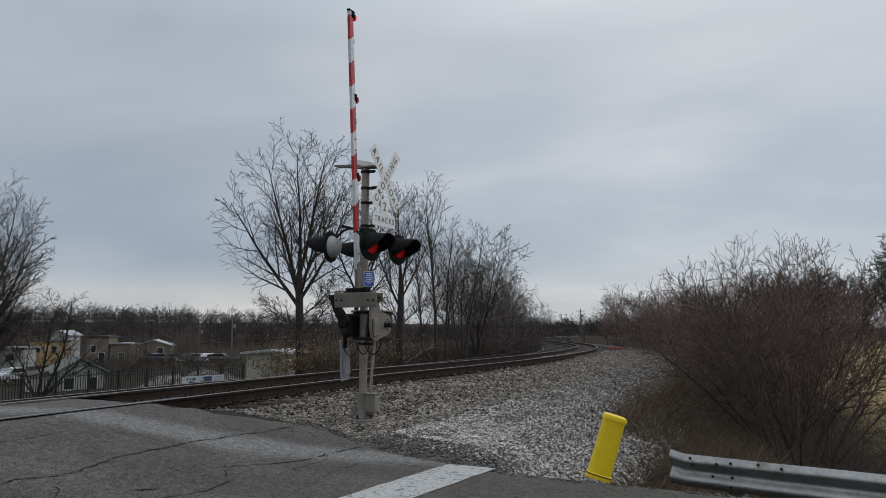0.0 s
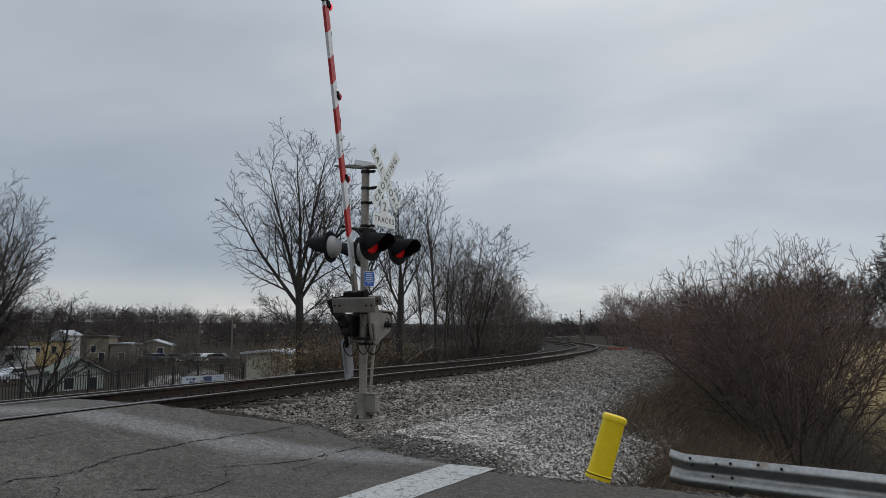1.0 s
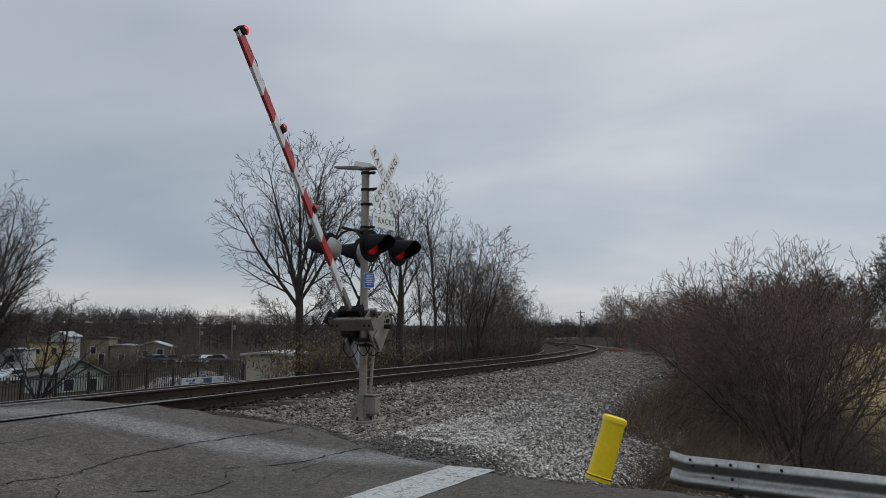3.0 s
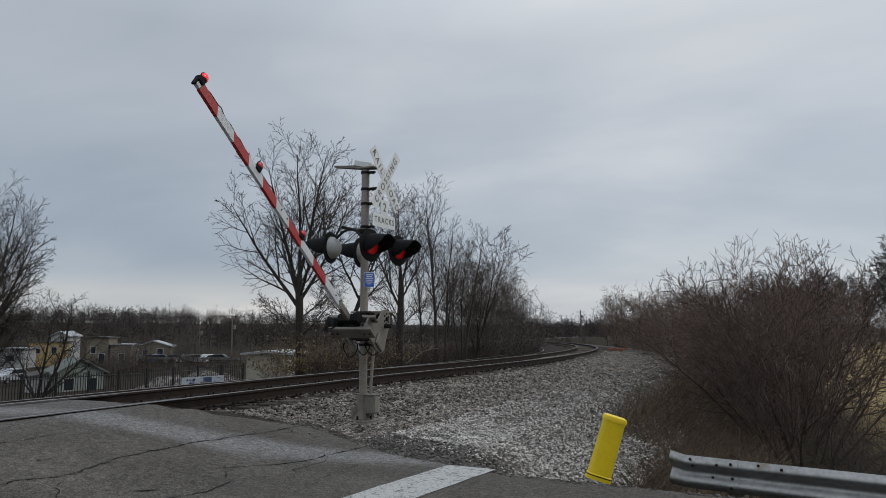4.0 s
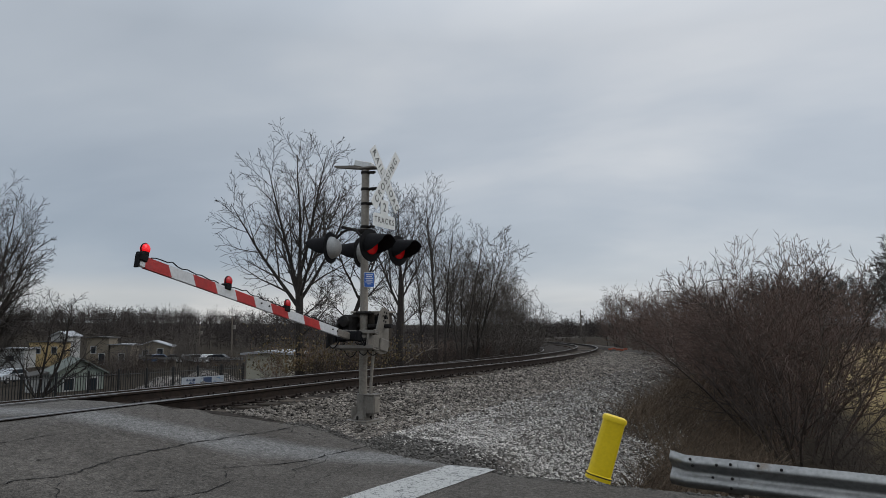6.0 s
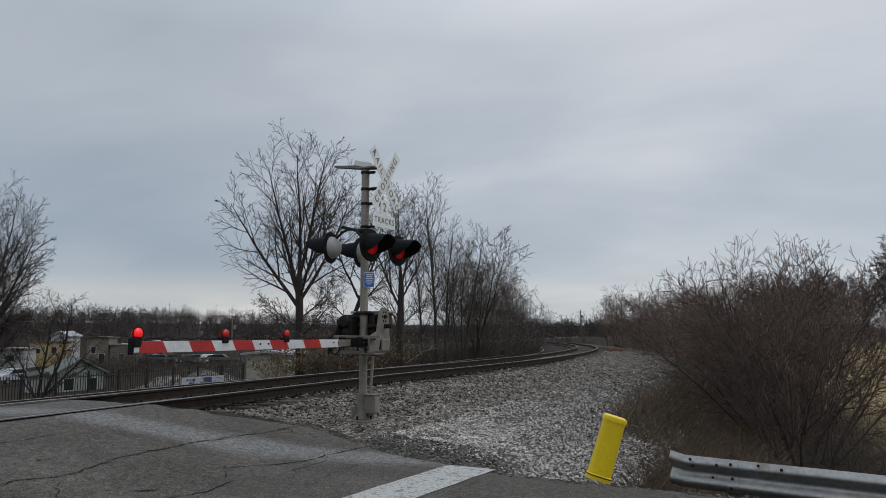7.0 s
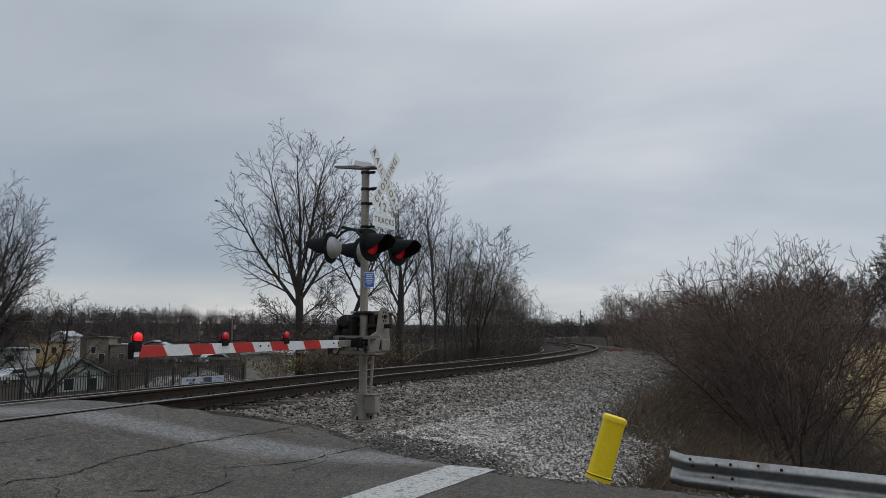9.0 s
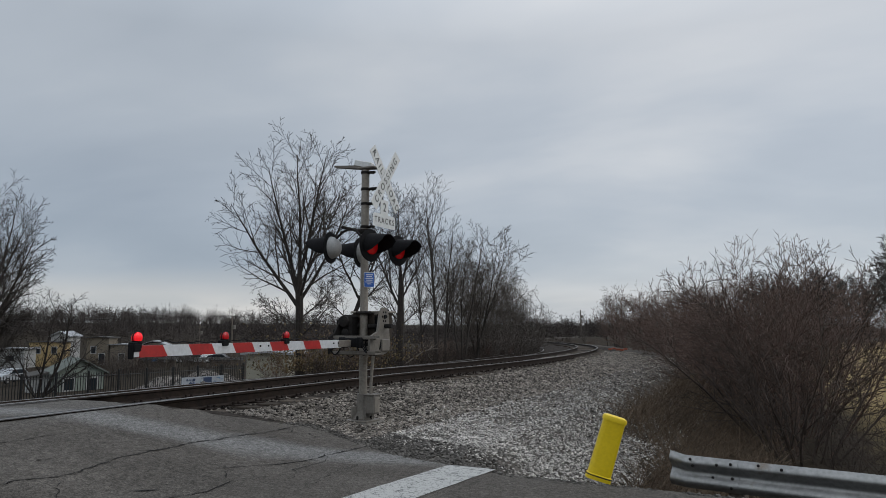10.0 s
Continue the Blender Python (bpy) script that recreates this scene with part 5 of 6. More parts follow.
def build_bushes():
    red = make_bush(21, 3.7, 19, SHRUB_PLAN, 0.8, TWIG, "dense bare red-brown thicket along the ditch", rad=0.022, thin=0.0045)
    red.matrix_world = pose(7.9, 5.1, land_z(7.9, 5.1))
    grey = make_bush(22, 3.4, 13, SHRUB_PLAN, 1.05, BRUSH, "tall arching bare grey-brown shrub in the ditch", rad=0.034, thin=0.0048)
    grey.matrix_world = pose(7.95, 4.2, land_z(7.95, 4.2), 0, 0, 40)
    dark = make_bush(23, 2.6, 14, SCRUB_PLAN, 1.0, BRUSH, "dark sprawling bare shrub beside the guardrail", thin=0.005)
    dark.matrix_world = pose(9.4, 1.6, land_z(9.4, 1.6))
    dark.scale = (0.8, 0.8, 0.8)
    scrub = make_bush(26, 2.6, 11, SCRUB_PLAN[:1] + [(5, 0.12, 0.5, 44, 0.16, 0.0, 2), (0, 0, 0, 0, 0.2, 0, 1)], 1.0, BRUSH, "low dark bare scrub bush", thin=0.008)
    scrub.matrix_world = pose(-7.6, 11.6, land_z(-7.6, 11.6))
    scrub.scale = (0.5, 0.5, 0.5)
    low = make_bush(24, 3.6, 16, SCRUB_PLAN, 0.7, TWIG, "bare brown bush further along the ditch", thin=0.007)
    low.matrix_world = pose(6.2, 16.0, land_z(6.2, 16.0))
    r = random.Random(9)
    for src, x, y, sc, turn in ((grey, 7.75, 7.1, 1.12, 130), (red, 7.75, 8.4, 1.1, 200), (red, 7.45, 10.0, 1.2, 310), (grey, 7.6, 11.4, 1.25, 10), (red, 7.1, 13.0, 1.28, 150)):
        put(src, x, y, turn, sc)
    for x, y, sc in ((7.0, 13.2, 1.15), (5.8, 15.0, 1.05), (5.5, 18.3, 1.1), (6.2, 20, 1.2), (4.9, 22.3, 1.1), (5.2, 25, 1.2), (4.1, 26.6, 1.1), (3.2, 30.4, 1.15), (2.2, 34.6, 1.2), (0.9, 38.0, 1.2), (-0.4, 42, 1.25), (-2.2, 46, 1.3), (-4.3, 52, 1.35), (-6.2, 57, 1.35)):
        put(low, x + 0.35, y, r.uniform(0, 360), sc * r.uniform(1.02, 1.25))
    for x, y, sc in ((8.6, 2.4, 0.6),):
        put(dark, x, y, r.uniform(0, 360), sc)
    for k in range(30):
        put(r.choice((scrub, low)), -36 + k * 1.25, 92 + r.uniform(-4, 8), r.uniform(0, 360), r.uniform(0.25, 0.5))
    for k in range(16):
        put(low, 2.0 + k * 1.75, 90 + r.uniform(-3, 3), r.uniform(0, 360), r.uniform(0.7, 1.0), label="low bare hedge bush past the field")
    grove = make_bush(25, 4.6, 11, SAPLING_PLAN, 0.5, PALETWIG, "dense grey-brown sapling thicket on the track bank", "thicket", 1.0, 0.03, 0.008)
    grove.matrix_world = pose(-9.3, 30.5, land_z(-9.3, 30.5), 0, 0, 0)
    for y in (33.0, 35.5, 38.0, 40.3, 42.4, 44.2, 45.8, 47.2, 48.4):
        x = lerp(y, [(18, -8.0), (29, -9.0), (37, -9.9), (46, -11.2), (60, -14)]) - r.random() * 0.8
        put(grove, x, y, r.uniform(0, 360), r.uniform(0.94, 1.1) * lerp(y, [(30, 0.95), (40, 1.0), (44, 0.98), (46, 0.9), (48.4, 0.66)]))
    # scrub along the foot of the far bank
    for k in range(30):
        y = 11.6 + k * 1.25
        put(scrub, bend(y) - 6.9 - r.random() * 0.9, y, r.uniform(0, 360), r.uniform(0.35, 0.6))
    for k in range(30):
        y = 11.0 + k * 1.2
        x = lerp(y, [(9, -7.9), (18, -7.7), (29, -8.5), (46, -10.7)]) - r.random() * 2.0
        put(r.choice((scrub, scrub, scrub, low)), x, y, r.uniform(0, 360), r.uniform(0.36, 0.62))
    # dark scrub on the slope round the fence and the houses
    for k in range(46):
        x, y = r.uniform(-52, -24), r.uniform(10, 46)
        if y < 44 and not (-0.9 < (y - 30.8) / 40.4 + (x + 24.9) / -32.8 * -1 < -0.12):
            put(scrub, x, y, r.uniform(0, 360), r.uniform(0.5, 1.0))
    for k in range(40):
        put(scrub, r.uniform(-90, -60), r.uniform(42, 78), r.uniform(0, 360), r.uniform(0.7, 1.3))
    # withered leaves still hanging in the scrub near the big tree
    for cx, cy, cz, n, w in ((-8.2, 11.9, -0.1, 1700, 1.1), (-7.6, 14.6, -0.2, 500, 0.9), (-8.0, 17.5, 0.0, 500, 1.0)):
        m = Mesh()
        for k in range(n):
            p = Vector((cx + r.gauss(0, w * 0.6), cy + r.gauss(0, w), cz + abs(r.gauss(0, 0.6))))
            t = Euler((r.uniform(0, 6), r.uniform(0, 6), r.uniform(0, 6))).to_matrix() * r.uniform(0.03, 0.065)
            m.add([tuple(p + t @ Vector(q)) for q in ((-1, 0, 0), (0, -0.6, 0.15), (1, 0, 0), (0, 0.6, 0.15))], [(0, 1, 2, 3)])
        solo("leaves", m, LEAF, "withered olive and brown leaves in the bank scrub", "leaves", "stuff")
    # pale dead boughs lying at the foot of the bank
    for x, y, z, turn, ln in ((-7.7, 18.6, -0.15, 62, 1.9), (-7.9, 21.6, -0.15, 130, 1.7)):
        m = Mesh()
        m.tube([(0, 0, 0), (ln * 0.25, 0.12, 0.22), (ln * 0.5, 0.05, 0.5), (ln * 0.75, 0.16, 0.62), (ln, 0.1, 0.9)], [0.03, 0.027, 0.022, 0.015, 0.006], 6)
        m.tube([(ln * 0.5, 0.05, 0.5), (ln * 0.65, -0.2, 0.62), (ln * 0.85, -0.3, 0.66)], [0.025, 0.018, 0.008], 5)
        solo("dead_bough", m, DEADWOOD, "pale dead bough propped in the bank scrub", "branch", m=pose(x, y, z, 0, 0, turn), group="dead boughs")


def build_straw():
    r = random.Random(3)
    m = Mesh()
    n = 0
    while n < 8500:
        y = -2.6 + 22 * r.random() ** 1.7
        s = 5.0 + 2.6 * r.random() ** 1.3
        x = s + bend(y)
        if y < lerp(x, ROAD_EDGE) + 0.3 or (y < 3 and x < (5.9 if y > -1.0 else 6.25) + 0.25 * r.random()):
            continue
        if x > 6.5 and y < -1.45:
            continue
        z = land_z(x, y)
        a, ln = r.uniform(0, 6.28), r.uniform(0.18, 0.85)
        lean = r.uniform(0.2, 1.3)
        p = Vector((x, y, z - 0.02))
        q = p + Vector((math.cos(a) * lean, math.sin(a) * lean, 1)).normalized() * ln * 0.6
        e = q + Vector((math.cos(a) * lean * 1.8, math.sin(a) * lean * 1.8, 0.6)).normalized() * ln * 0.5
        m.tube([tuple(p), tuple(q), tuple(e)], [0.0045, 0.0035, 0.001], 3)
        n += 1
    solo("dry_grass", m, DRYGRASS, "flattened dry grass and weeds in the ditch", "dry grass", "stuff")


build_trees()
build_bushes()
build_straw()


# ---- the valley: fence, houses, cars, poles, wooded hill ----
def build_fence():
    f = thing("iron_fence", pose(0, 0, 0), "black iron picket fence below the tracks", "fence")
    a, b = Vector((-22.6, 6.0)), Vector((-19.6, 21.5))
    n = 11
    top = -0.62
    picket = Mesh().box((0, 0, 0), (0.025, 0.025, 1.75), 0).add([(0.012, 0.012, 0.875), (-0.012, 0.012, 0.875), (-0.012, -0.012, 0.875), (0.012, -0.012, 0.875), (0, 0, 0.95)], [(0, 1, 4), (1, 2, 4), (2, 3, 4), (3, 0, 4)]).data("picket", FENCE)
    post = Mesh().box((0, 0, 0), (0.09, 0.09, 2.1), 0.01).data("fence_post", FENCE)
    for k in range(n + 1):
        p = a.lerp(b, k / n)
        o = new("fence_post", post); o.location, o.parent = (p.x, p.y, top - 0.95), f
    for k in range(n):
        p, q = a.lerp(b, k / n), a.lerp(b, (k + 1) / n)
        for z in (-0.15, -1.5):
            part("fence_rail", Mesh().tube([(p.x, p.y, top + z), (q.x, q.y, top + z)], 0.022, 4), FENCE, f)
        for j in range(1, 12):
            s = p.lerp(q, j / 12)
            o = new("picket", picket); o.location, o.parent = (s.x, s.y, top - 0.9), f
    g = thing("banner", pose(-20.25, 17.65, -1.85, 0, 0, 78), "white and blue printed banner on the fence", "banner")
    part("sheet", Mesh().box((1.2, -0.12, 0.45), (2.5, 0.02, 0.62), 0), BANNER, g, "faded white printed sheet")
    rr = random.Random(12)
    for k in range(26):
        x, z = rr.uniform(0.08, 1.15), rr.uniform(0.22, 0.68)
        part("print", Mesh().box((x, -0.135, z), (rr.uniform(0.05, 0.2), 0.006, rr.uniform(0.02, 0.10)), 0), rr.choice((NAVY, NAVY, STEELBLUE)), g)
    part("print", Mesh().box((1.45, -0.135, 0.46), (0.5, 0.006, 0.5), 0), NAVY, g, "dark blue printed panel")
    for k in range(9):
        part("print", Mesh().box((rr.uniform(1.85, 2.3), -0.135, rr.uniform(0.25, 0.66)), (rr.uniform(0.08, 0.3), 0.006, rr.uniform(0.02, 0.07)), 0), STEELBLUE, g)
    for x in (0.02, 1.2, 2.4):
        part("banner_post", Mesh().box((x, -0.05, 0.2), (0.05, 0.05, 1.3), 0), FENCE, g)


def house(name, x, y, z, turn, w, d, h, rise, wall, roof, label, windows, flat=False):
    t = thing(name, pose(x, y, z, 0, 0, turn), label, "building", "valley buildings")
    m = Mesh()
    m.add([(-w / 2, -d / 2, -1.5), (w / 2, -d / 2, -1.5), (w / 2, d / 2, -1.5), (-w / 2, d / 2, -1.5), (-w / 2, -d / 2, h), (w / 2, -d / 2, h), (w / 2, d / 2, h), (-w / 2, d / 2, h), (0, -d / 2, h + rise), (0, d / 2, h + rise)],
          [(0, 1, 5, 8, 4), (1, 2, 6, 5), (2, 3, 7, 9, 6), (3, 0, 4, 7)])
    part("wall", m, wall, t, smooth=False)
    for s in (-1, 1):
        rm = Mesh()
        o = 0.35
        k = rise / (w / 2)
        rm.v = [(0, -d / 2 - o, h + rise + 0.02), (0, d / 2 + o, h + rise + 0.02), (s * (w / 2 + o), d / 2 + o, h - o * k + 0.02), (s * (w / 2 + o), -d / 2 - o, h - o * k + 0.02)]
        rm.v += [(a, b, c + 0.14) for a, b, c in rm.v]
        rm.f = [(0, 1, 2, 3), (4, 7, 6, 5), (0, 4, 5, 1), (1, 5, 6, 2), (2, 6, 7, 3), (3, 7, 4, 0)]
        part("roof", rm, roof, t, smooth=False)
    for side, u, v, ww, hh in windows:
        # side 0: gable front, 1: long side
        def board(e, t_, dep):
            bm = Mesh()
            for q in ((-1, 0), (1, 0), (0, -1), (0, 1)) if t_ else ((0, 0),):
                sx = (ww + 2 * e if q[1] else e) if t_ else ww
                sz = (hh if q[0] else e) if t_ else hh
                cu, cv = u + q[0] * (ww / 2 + e / 2), v + q[1] * (hh / 2 + e / 2)
                if side == 0:
                    bm.box((cu, -d / 2 - dep, cv), (sx, 0.08, sz), 0)
                else:
                    bm.box((w / 2 + dep, cu, cv), (0.08, sx, sz), 0)
            return bm
        win = part("window", board(0.12, True, 0.05), SIDING_W, t, smooth=False)
        part("pane", board(0, False, 0.01), PANE, win, smooth=False)
    return t


def car(x, y, z, turn, paint, label):
    t = thing("car", pose(x, y, z, 0, 0, turn), label, "car", "parked cars")
    side = [(-2.2, 0.35), (-2.25, 0.75), (-1.9, 0.95), (-1.2, 1.0), (-0.75, 1.45), (0.75, 1.5), (1.4, 1.02), (2.15, 0.9), (2.25, 0.6), (2.2, 0.35)]
    part("body", Mesh().prism(side, 1.7, pose(0, 0, 0, 90)), paint, t, smooth=False)
    part("window", Mesh().prism([(-1.05, 1.02), (-0.68, 1.38), (0.68, 1.42), (1.2, 1.04)], 1.74, pose(0, 0, 0, 90)), PANE, t, smooth=False)
    for wx in (-1.4, 1.4):
        for wy in (-0.8, 0.8):
            wh = part("wheel", Mesh().lathe([(0.30, -0.1), (0.34, -0.07), (0.34, 0.07), (0.30, 0.1)], 16, pose(wx, wy, 0.34, 90)), RUBBER, t)
            part("rim", Mesh().lathe([(0.2, -0.104), (0.2, 0.104)], 12, pose(wx, wy, 0.34, 90)), ZINC, wh)


def pole(x, y, z, h, label, arm=True):
    t = thing("utility_pole", pose(x, y, z, 0, 0, 30), label, "utility pole", "utility poles")
    part("pole", Mesh().tube([(0, 0, -0.5), (0, 0, h)], [0.16, 0.1], 8), WOOD, t)
    if arm:
        part("crossarm", Mesh().box((0, 0, h - 0.5), (2.2, 0.1, 0.12), 0), WOOD, t)
        part("transformer", Mesh().lathe([(0.2, 0), (0.24, 0.05), (0.24, 0.6), (0.2, 0.65)], 12, pose(0.3, 0, h - 1.9)), GALV, t)


def far_tree(m, r, x, y, z, h, limbs, twigs):
    """A rounded bare crown of limbs and twigs round a thin trunk."""
    m.tube([(x, y, z - 0.5), (x + r.uniform(-0.4, 0.4), y, z + h * 0.8)], [0.08, 0.03], 3)
    w = h * r.uniform(0.30, 0.42)
    for j in range(limbs):
        a, e = r.uniform(0, 6.28), r.uniform(-1.0, 1.0)
        c = math.sqrt(max(1 - e * e, 0.0))
        tip = Vector((x + w * c * math.cos(a), y + w * c * math.sin(a), z + h * 0.52 + h * 0.48 * e))
        root = Vector((x, y, z + h * (0.12 + 0.5 * (e + 1) / 2)))
        m.tube([tuple(root), tuple(tip)], [0.06, 0.025], 3)
        for q in range(twigs):
            p = root.lerp(tip, r.uniform(0.4, 1.0))
            m.tube([tuple(p), (p.x + r.gauss(0, 0.7), p.y + r.gauss(0, 0.7), p.z + r.uniform(-0.2, 0.8))], [0.04, 0.015], 3)


def gravel_heap(x, y, w, d, h, seed):
    """A low mound of loose pale stone."""
    r = random.Random(seed)
    m = Mesh()
    z0 = land_z(x, y)

    def top(u, v):
        return z0 - 0.1 + h * max(0.0, 1 - u * u - v * v) ** 0.8 * (1 + 0.3 * noise.noise((u * 2.5 + seed, v * 2.5, 0)))
    n = 18
    m.v = [(x + w * u, y + d * v, top(u, v)) for v in np.linspace(-1, 1, n) for u in np.linspace(-1, 1, n)]
    m.f = [(j * n + i, j * n + i + 1, (j + 1) * n + i + 1, (j + 1) * n + i) for j in range(n - 1) for i in range(n - 1)]
    for k in range(900):
        a, q = r.uniform(0, 6.28), r.random() ** 0.5
        u, v, e = q * math.cos(a), q * math.sin(a), r.uniform(0.04, 0.13)
        c = Vector((x + w * u, y + d * v, top(u, v)))
        t = Euler((r.uniform(0, 6), r.uniform(0, 6), r.uniform(0, 6))).to_matrix()
        m.add([tuple(c + t @ Vector(p) * e * r.uniform(0.6, 1.1)) for p in ((1, 0, 0), (-1, 0, 0), (0, 1, 0), (0, -1, 0), (0, 0, 1), (0, 0, -1))],
              [(0, 2, 4), (2, 1, 4), (1, 3, 4), (3, 0, 4), (2, 0, 5), (1, 2, 5), (3, 1, 5), (0, 3, 5)])
    solo("gravel_heap", m, HEAP, "low heap of loose pale gravel beyond the track", "gravel heap", group="gravel heaps", smooth=False)


def build_valley():
    gravel_heap(-25.2, 24.6, 3.0, 2.0, 1.30, 1)
    gravel_heap(-28.4, 24.8, 2.8, 2.0, 1.05, 3)
    gravel_heap(-17.6, 16.2, 1.8, 1.2, 0.95, 2)
    net = Mesh()
    for k in range(5):
        net.box((0.28 * k, 0.05 * math.sin(k), 0.14 + 0.05 * math.sin(k * 1.7)), (0.27, 0.05, 0.13), 0.01, pose(0, 0, 0, 0, 6 * math.sin(k * 2.3)))
    solo("barrier_netting", net, ORANGE, "crumpled orange barrier netting on the gravel", "netting", m=pose(-4.3, 43.4, land_z(-4.3, 43.4) - 0.02))
    build_fence()
    F = 26.1
    house("house", -47.3, 31.9, -4.5, F + 38, 3.6, 4.6, 2.25, 1.0, SIDING_G, SIDING_R, "small pale green gabled house in the valley", [(0, -0.85, 1.3, 0.7, 0.9), (0, 0.9, 1.0, 0.7, 1.5), (1, -1.2, 1.3, 0.7, 0.9), (1, 1.0, 1.3, 0.7, 0.9)])
    house("lean_to", -49.2, 30.4, -4.5, F + 38, 2.2, 3.2, 1.9, 0.25, SIDING_W, ROOF, "grey-roofed lean-to beside the green house", [])
    house("shop_building", -95.3, 63.4, -4.6, F, 4.8, 3, 3.75, 0.06, PLASTER_Y, ROOF, "ochre flat-roofed building across the valley", [(0, -1.0, 2.6, 0.7, 0.9), (0, 1.5, 2.6, 0.7, 0.9)])
    house("shop_building", -95.2, 57.5, -4.6, F, 5.2, 3, 2.9, 0.08, SIDING_W, ROOFW, "low white building across the valley", [(0, 0.6, 1.6, 1.2, 0.8)])
    house("shop_building", -89.9, 68.4, -4.6, F, 3.4, 3, 4.4, 0.12, PLASTER_T, ROOF, "tan two-storey building across the valley", [(0, -0.6, 2.6, 0.7, 1.0), (0, 0.7, 1.2, 0.8, 1.6)])
    house("shop_building", -86.6, 69.9, -4.6, F, 3.2, 3, 3.3, 0.12, PLASTER_T, ROOFW, "low tan annex across the valley", [(0, 0.2, 1.4, 0.8, 1.2)])
    house("house", -106.0, 73.9, -4.4, F, 3.0, 4, 4.4, 0.7, SIDING_W, ROOFW, "white house with a pale roof behind the shops", [(0, 0, 2.6, 1, 1.0)])
    house("house", -95.5, 84.0, -4.0, F + 12, 5.8, 5, 2.1, 0.9, PLASTER_T, ROOFW, "cream gabled building with a pale roof", [(0, -1.2, 0.9, 0.9, 1.1), (0, 1.2, 0.9, 0.9, 1.6)])
    house("shed", -24.9, 30.8, -2.7, F - 6, 2.9, 3.6, 2.3, 0.12, SHEDTAN, ROOFW, "cream steel shed below the embankment", [])
    paints = [mat("silver_car_paint", (0.42, 0.44, 0.46), rough=0.3, metal=0.3, bump=0), mat("white_car_paint", (0.66, 0.67, 0.68), rough=0.3, bump=0), mat("dark_car_paint", (0.03, 0.035, 0.04), rough=0.3, bump=0), mat("blue_car_paint", (0.05, 0.10, 0.20), rough=0.3, bump=0)]
    r = random.Random(2)
    names = ["parked silver car", "parked white car", "parked dark car", "parked blue car"]
    for k in range(9):
        u = k / 8
        i = (0, 2, 0, 3, 2, 1, 0, 1, 2)[k]
        x, y = -94 + 14 * u, 76.5 + 7.0 * u + r.uniform(-1, 1)
        car(x, y, land_z(x, y), F + r.choice((0, 20, -15, 60)), paints[i], names[i] + " across the valley")
    car(-64.0, 37.2, land_z(-64.0, 37.2) + 0.4, F + 80, paints[0], "parked silver car beside the houses")
    # a valley road with its own low guardrail
    rail = thing("guardrail", pose(0, 0, 0), "far pale guardrail along the valley road", "guardrail")
    pts = [Vector((-93.4 + (32.4) * k / 14, 74.4 - 6.4 * k / 14, 0)) for k in range(15)]
    for p, q in zip(pts, pts[1:]):
        zp, zq = -3.75 + 0.72 * pts.index(p) / 14, -3.75 + 0.72 * pts.index(q) / 14
        part("beam", Mesh().add([(p.x, p.y, zp), (q.x, q.y, zq), (q.x, q.y, zq + 0.32), (p.x, p.y, zp + 0.32), (p.x, p.y + 0.06, zp), (q.x, q.y + 0.06, zq), (q.x, q.y + 0.06, zq + 0.32), (p.x, p.y + 0.06, zp + 0.32)], [(0, 1, 2, 3), (7, 6, 5, 4), (3, 2, 6, 7), (0, 4, 5, 1)]), ZINC, rail, smooth=False)
        part("post", Mesh().box((p.x, p.y + 0.1, zp - 0.5), (0.15, 0.15, 1.4), 0), WOOD, rail)
    pole(-69.5, 75.0, land_z(-69.5, 75) , 7.3, "weathered wooden utility pole with a transformer")
    for k, (p, q) in enumerate((((-69.5, 75.0, 3.2), (-140, 52, 4.2)), ((-69.5, 75.0, 3.2), (-40, 96, 3.4)))):
        w = Mesh().tube([tuple(Vector(p).lerp(Vector(q), i / 10) - Vector((0, 0, 1.0 * math.sin(math.pi * i / 10)))) for i in range(11)], 0.025, 3)
        solo("power_line", w, BLACK, "thin overhead power line across the valley", "power line", group="power lines")
    pole(-93.0, 92, land_z(-93, 92), 6.6, "weathered wooden utility pole across the valley")
    pole(-37.5, 157.5, 0.0, 5.6, "far utility pole past the bend")
    r = random.Random(8)
    m = Mesh()
    for k in range(1150):
        u = r.random()
        x, y = -290 + 250 * u + r.uniform(-8, 8), 110 + 150 * r.random() + 40 * u
        z = land_z(x, y)
        far_tree(m, r, x, y, z, lerp(x, [(-150, 1.0), (-75, 0.55)]) * r.uniform(7.0, 11.5) * (1 + 0.4 * noise.noise((x * 0.05, y * 0.05, 0))), 17, 3)
    for k in range(520):
        d, u = r.uniform(430, 760), r.uniform(-0.62, -0.05)
        x, y = 8 - 0.44 * d + 0.898 * u * d, -9.6 + 0.898 * d + 0.44 * u * d
        far_tree(m, r, x, y, land_z(x, y), r.uniform(8, 14) * (1 + 0.35 * noise.noise((x * 0.02, y * 0.02, 3))), 12, 2)
    solo("woods", m, FAR, "distant bare grey-brown woods on the valley side", "woods", "stuff", smooth=False)
    m = Mesh()
    for k in range(380):
        x, y = r.uniform(-60, 60), r.uniform(150, 190)
        far_tree(m, r, x, y, land_z(x, y), r.uniform(2.8, 4.8), 10, 3)
    solo("woods", m, FAR, "distant bare woods past the bend and the field", "woods", "stuff", smooth=False)


build_valley()


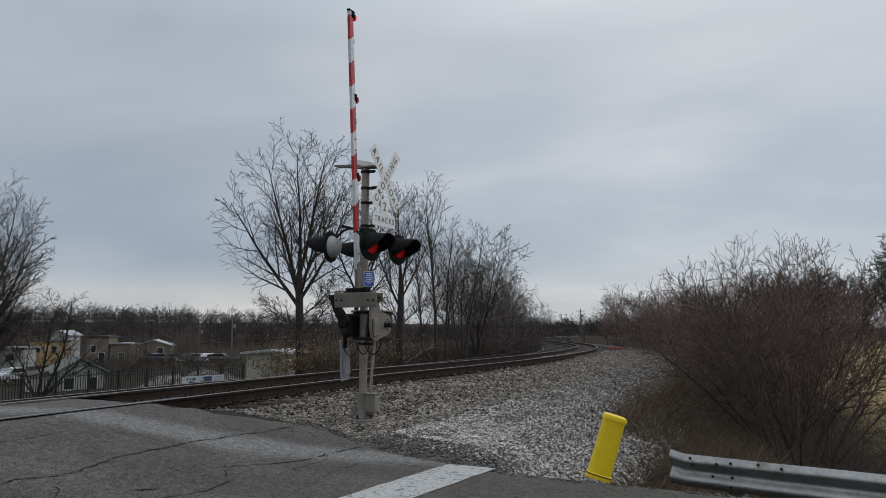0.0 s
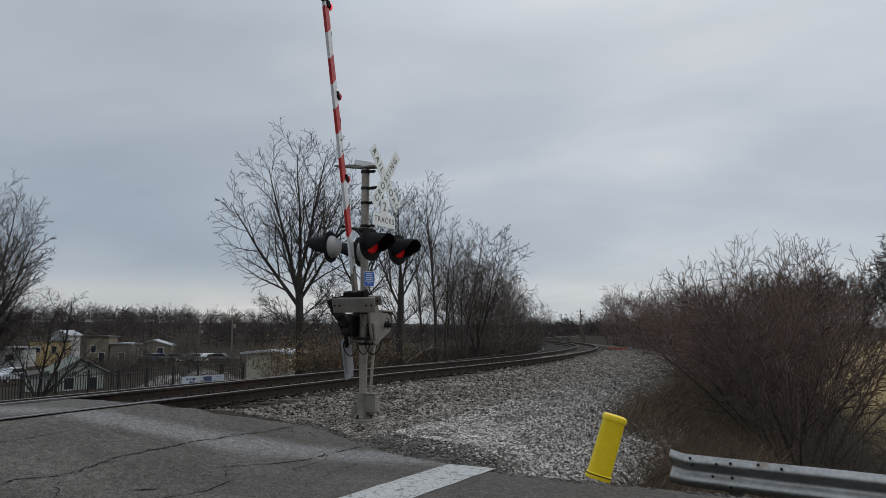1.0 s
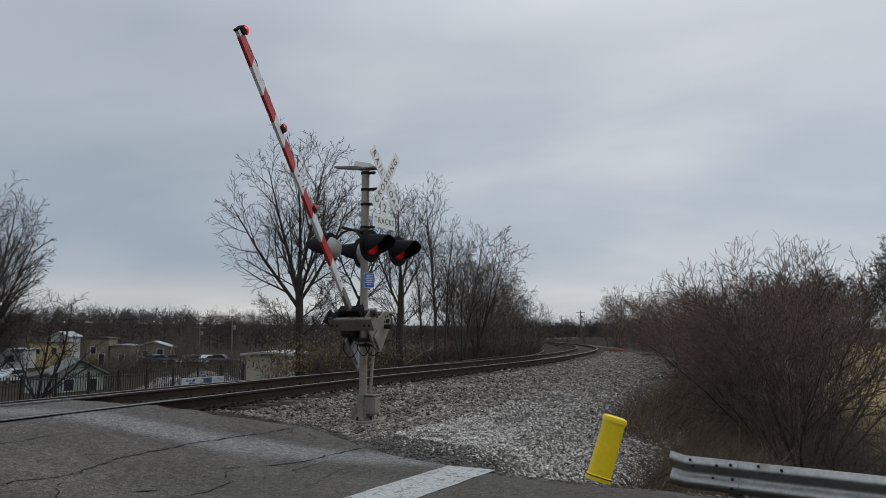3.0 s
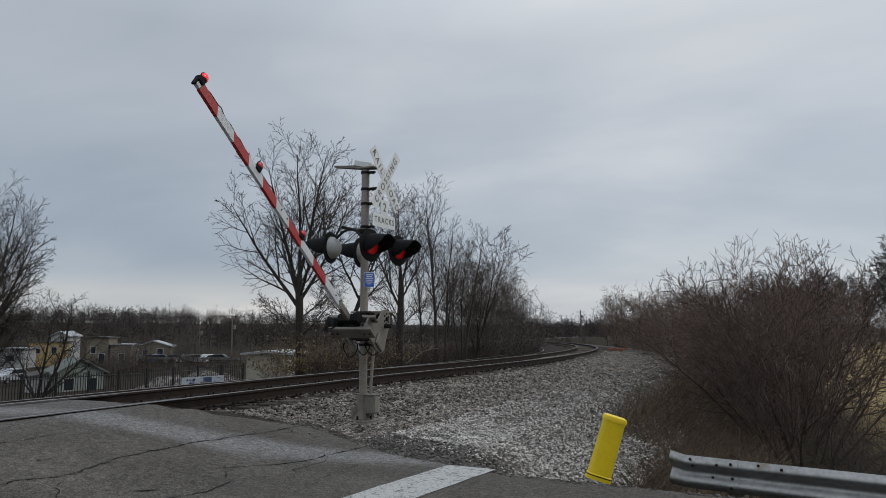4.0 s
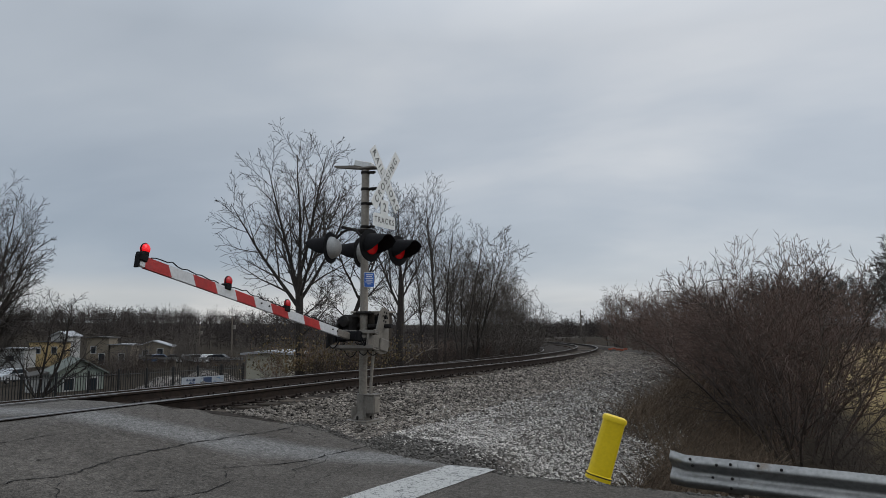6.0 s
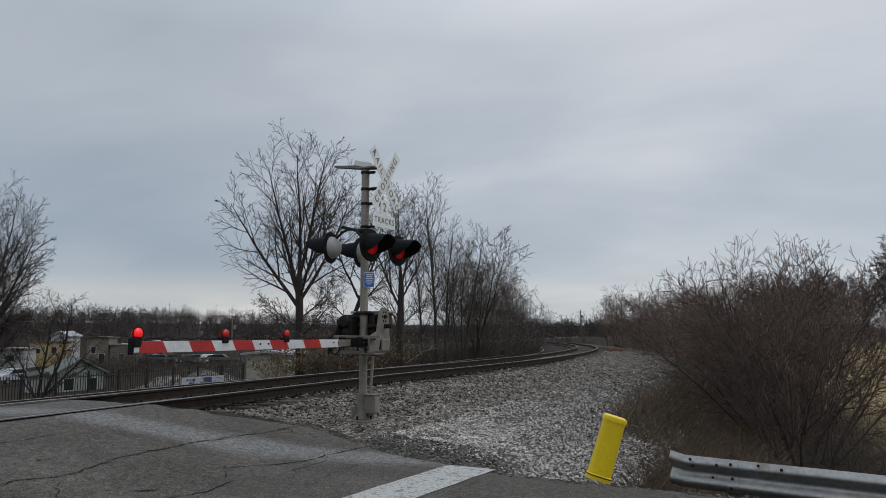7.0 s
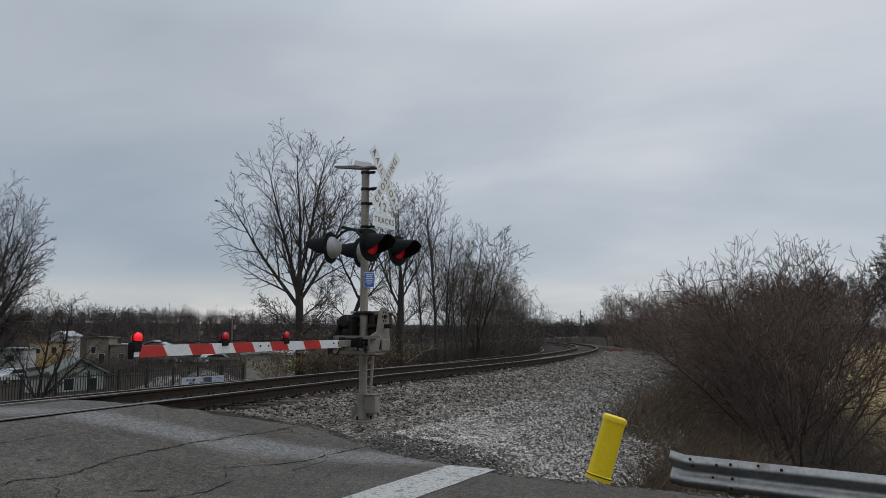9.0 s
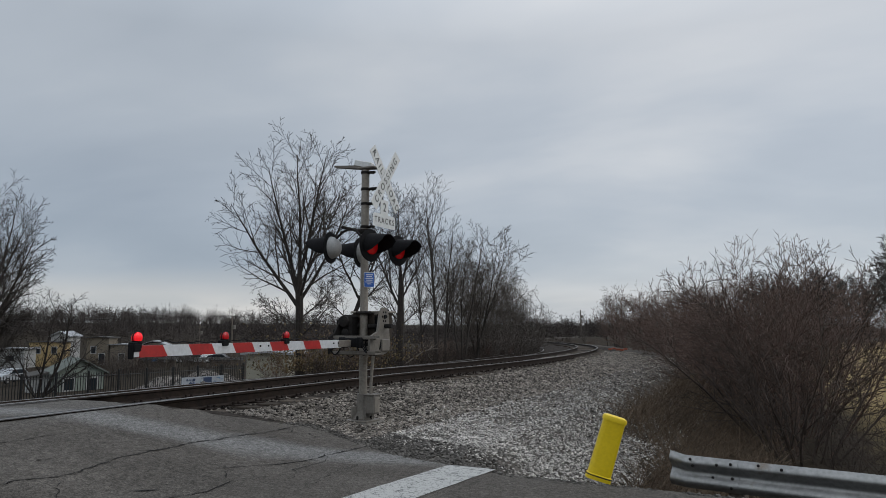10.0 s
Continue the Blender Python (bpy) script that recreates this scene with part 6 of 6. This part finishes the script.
# ---- what moves ----
def motions():
    swing = [(0.0, 84.9), (0.3, 84.6), (0.5, 83.5), (0.75, 79.8), (1.0, 75.6), (1.5, 68.0), (2.0, 61.3), (2.5, 54.6), (3.0, 48.2), (3.5, 41.8), (4.0, 35.3), (4.5, 28.6), (5.0, 22.3),
             (5.5, 16.1), (6.0, 10.2), (6.4, 5.9), (6.8, 2.2), (7.0, 0.6), (7.2, 0.12), (7.5, 0.12), (10.0, 0.12)]
    walk(gate, [(t, gate_pose(a)) for t, a in swing])


motions()
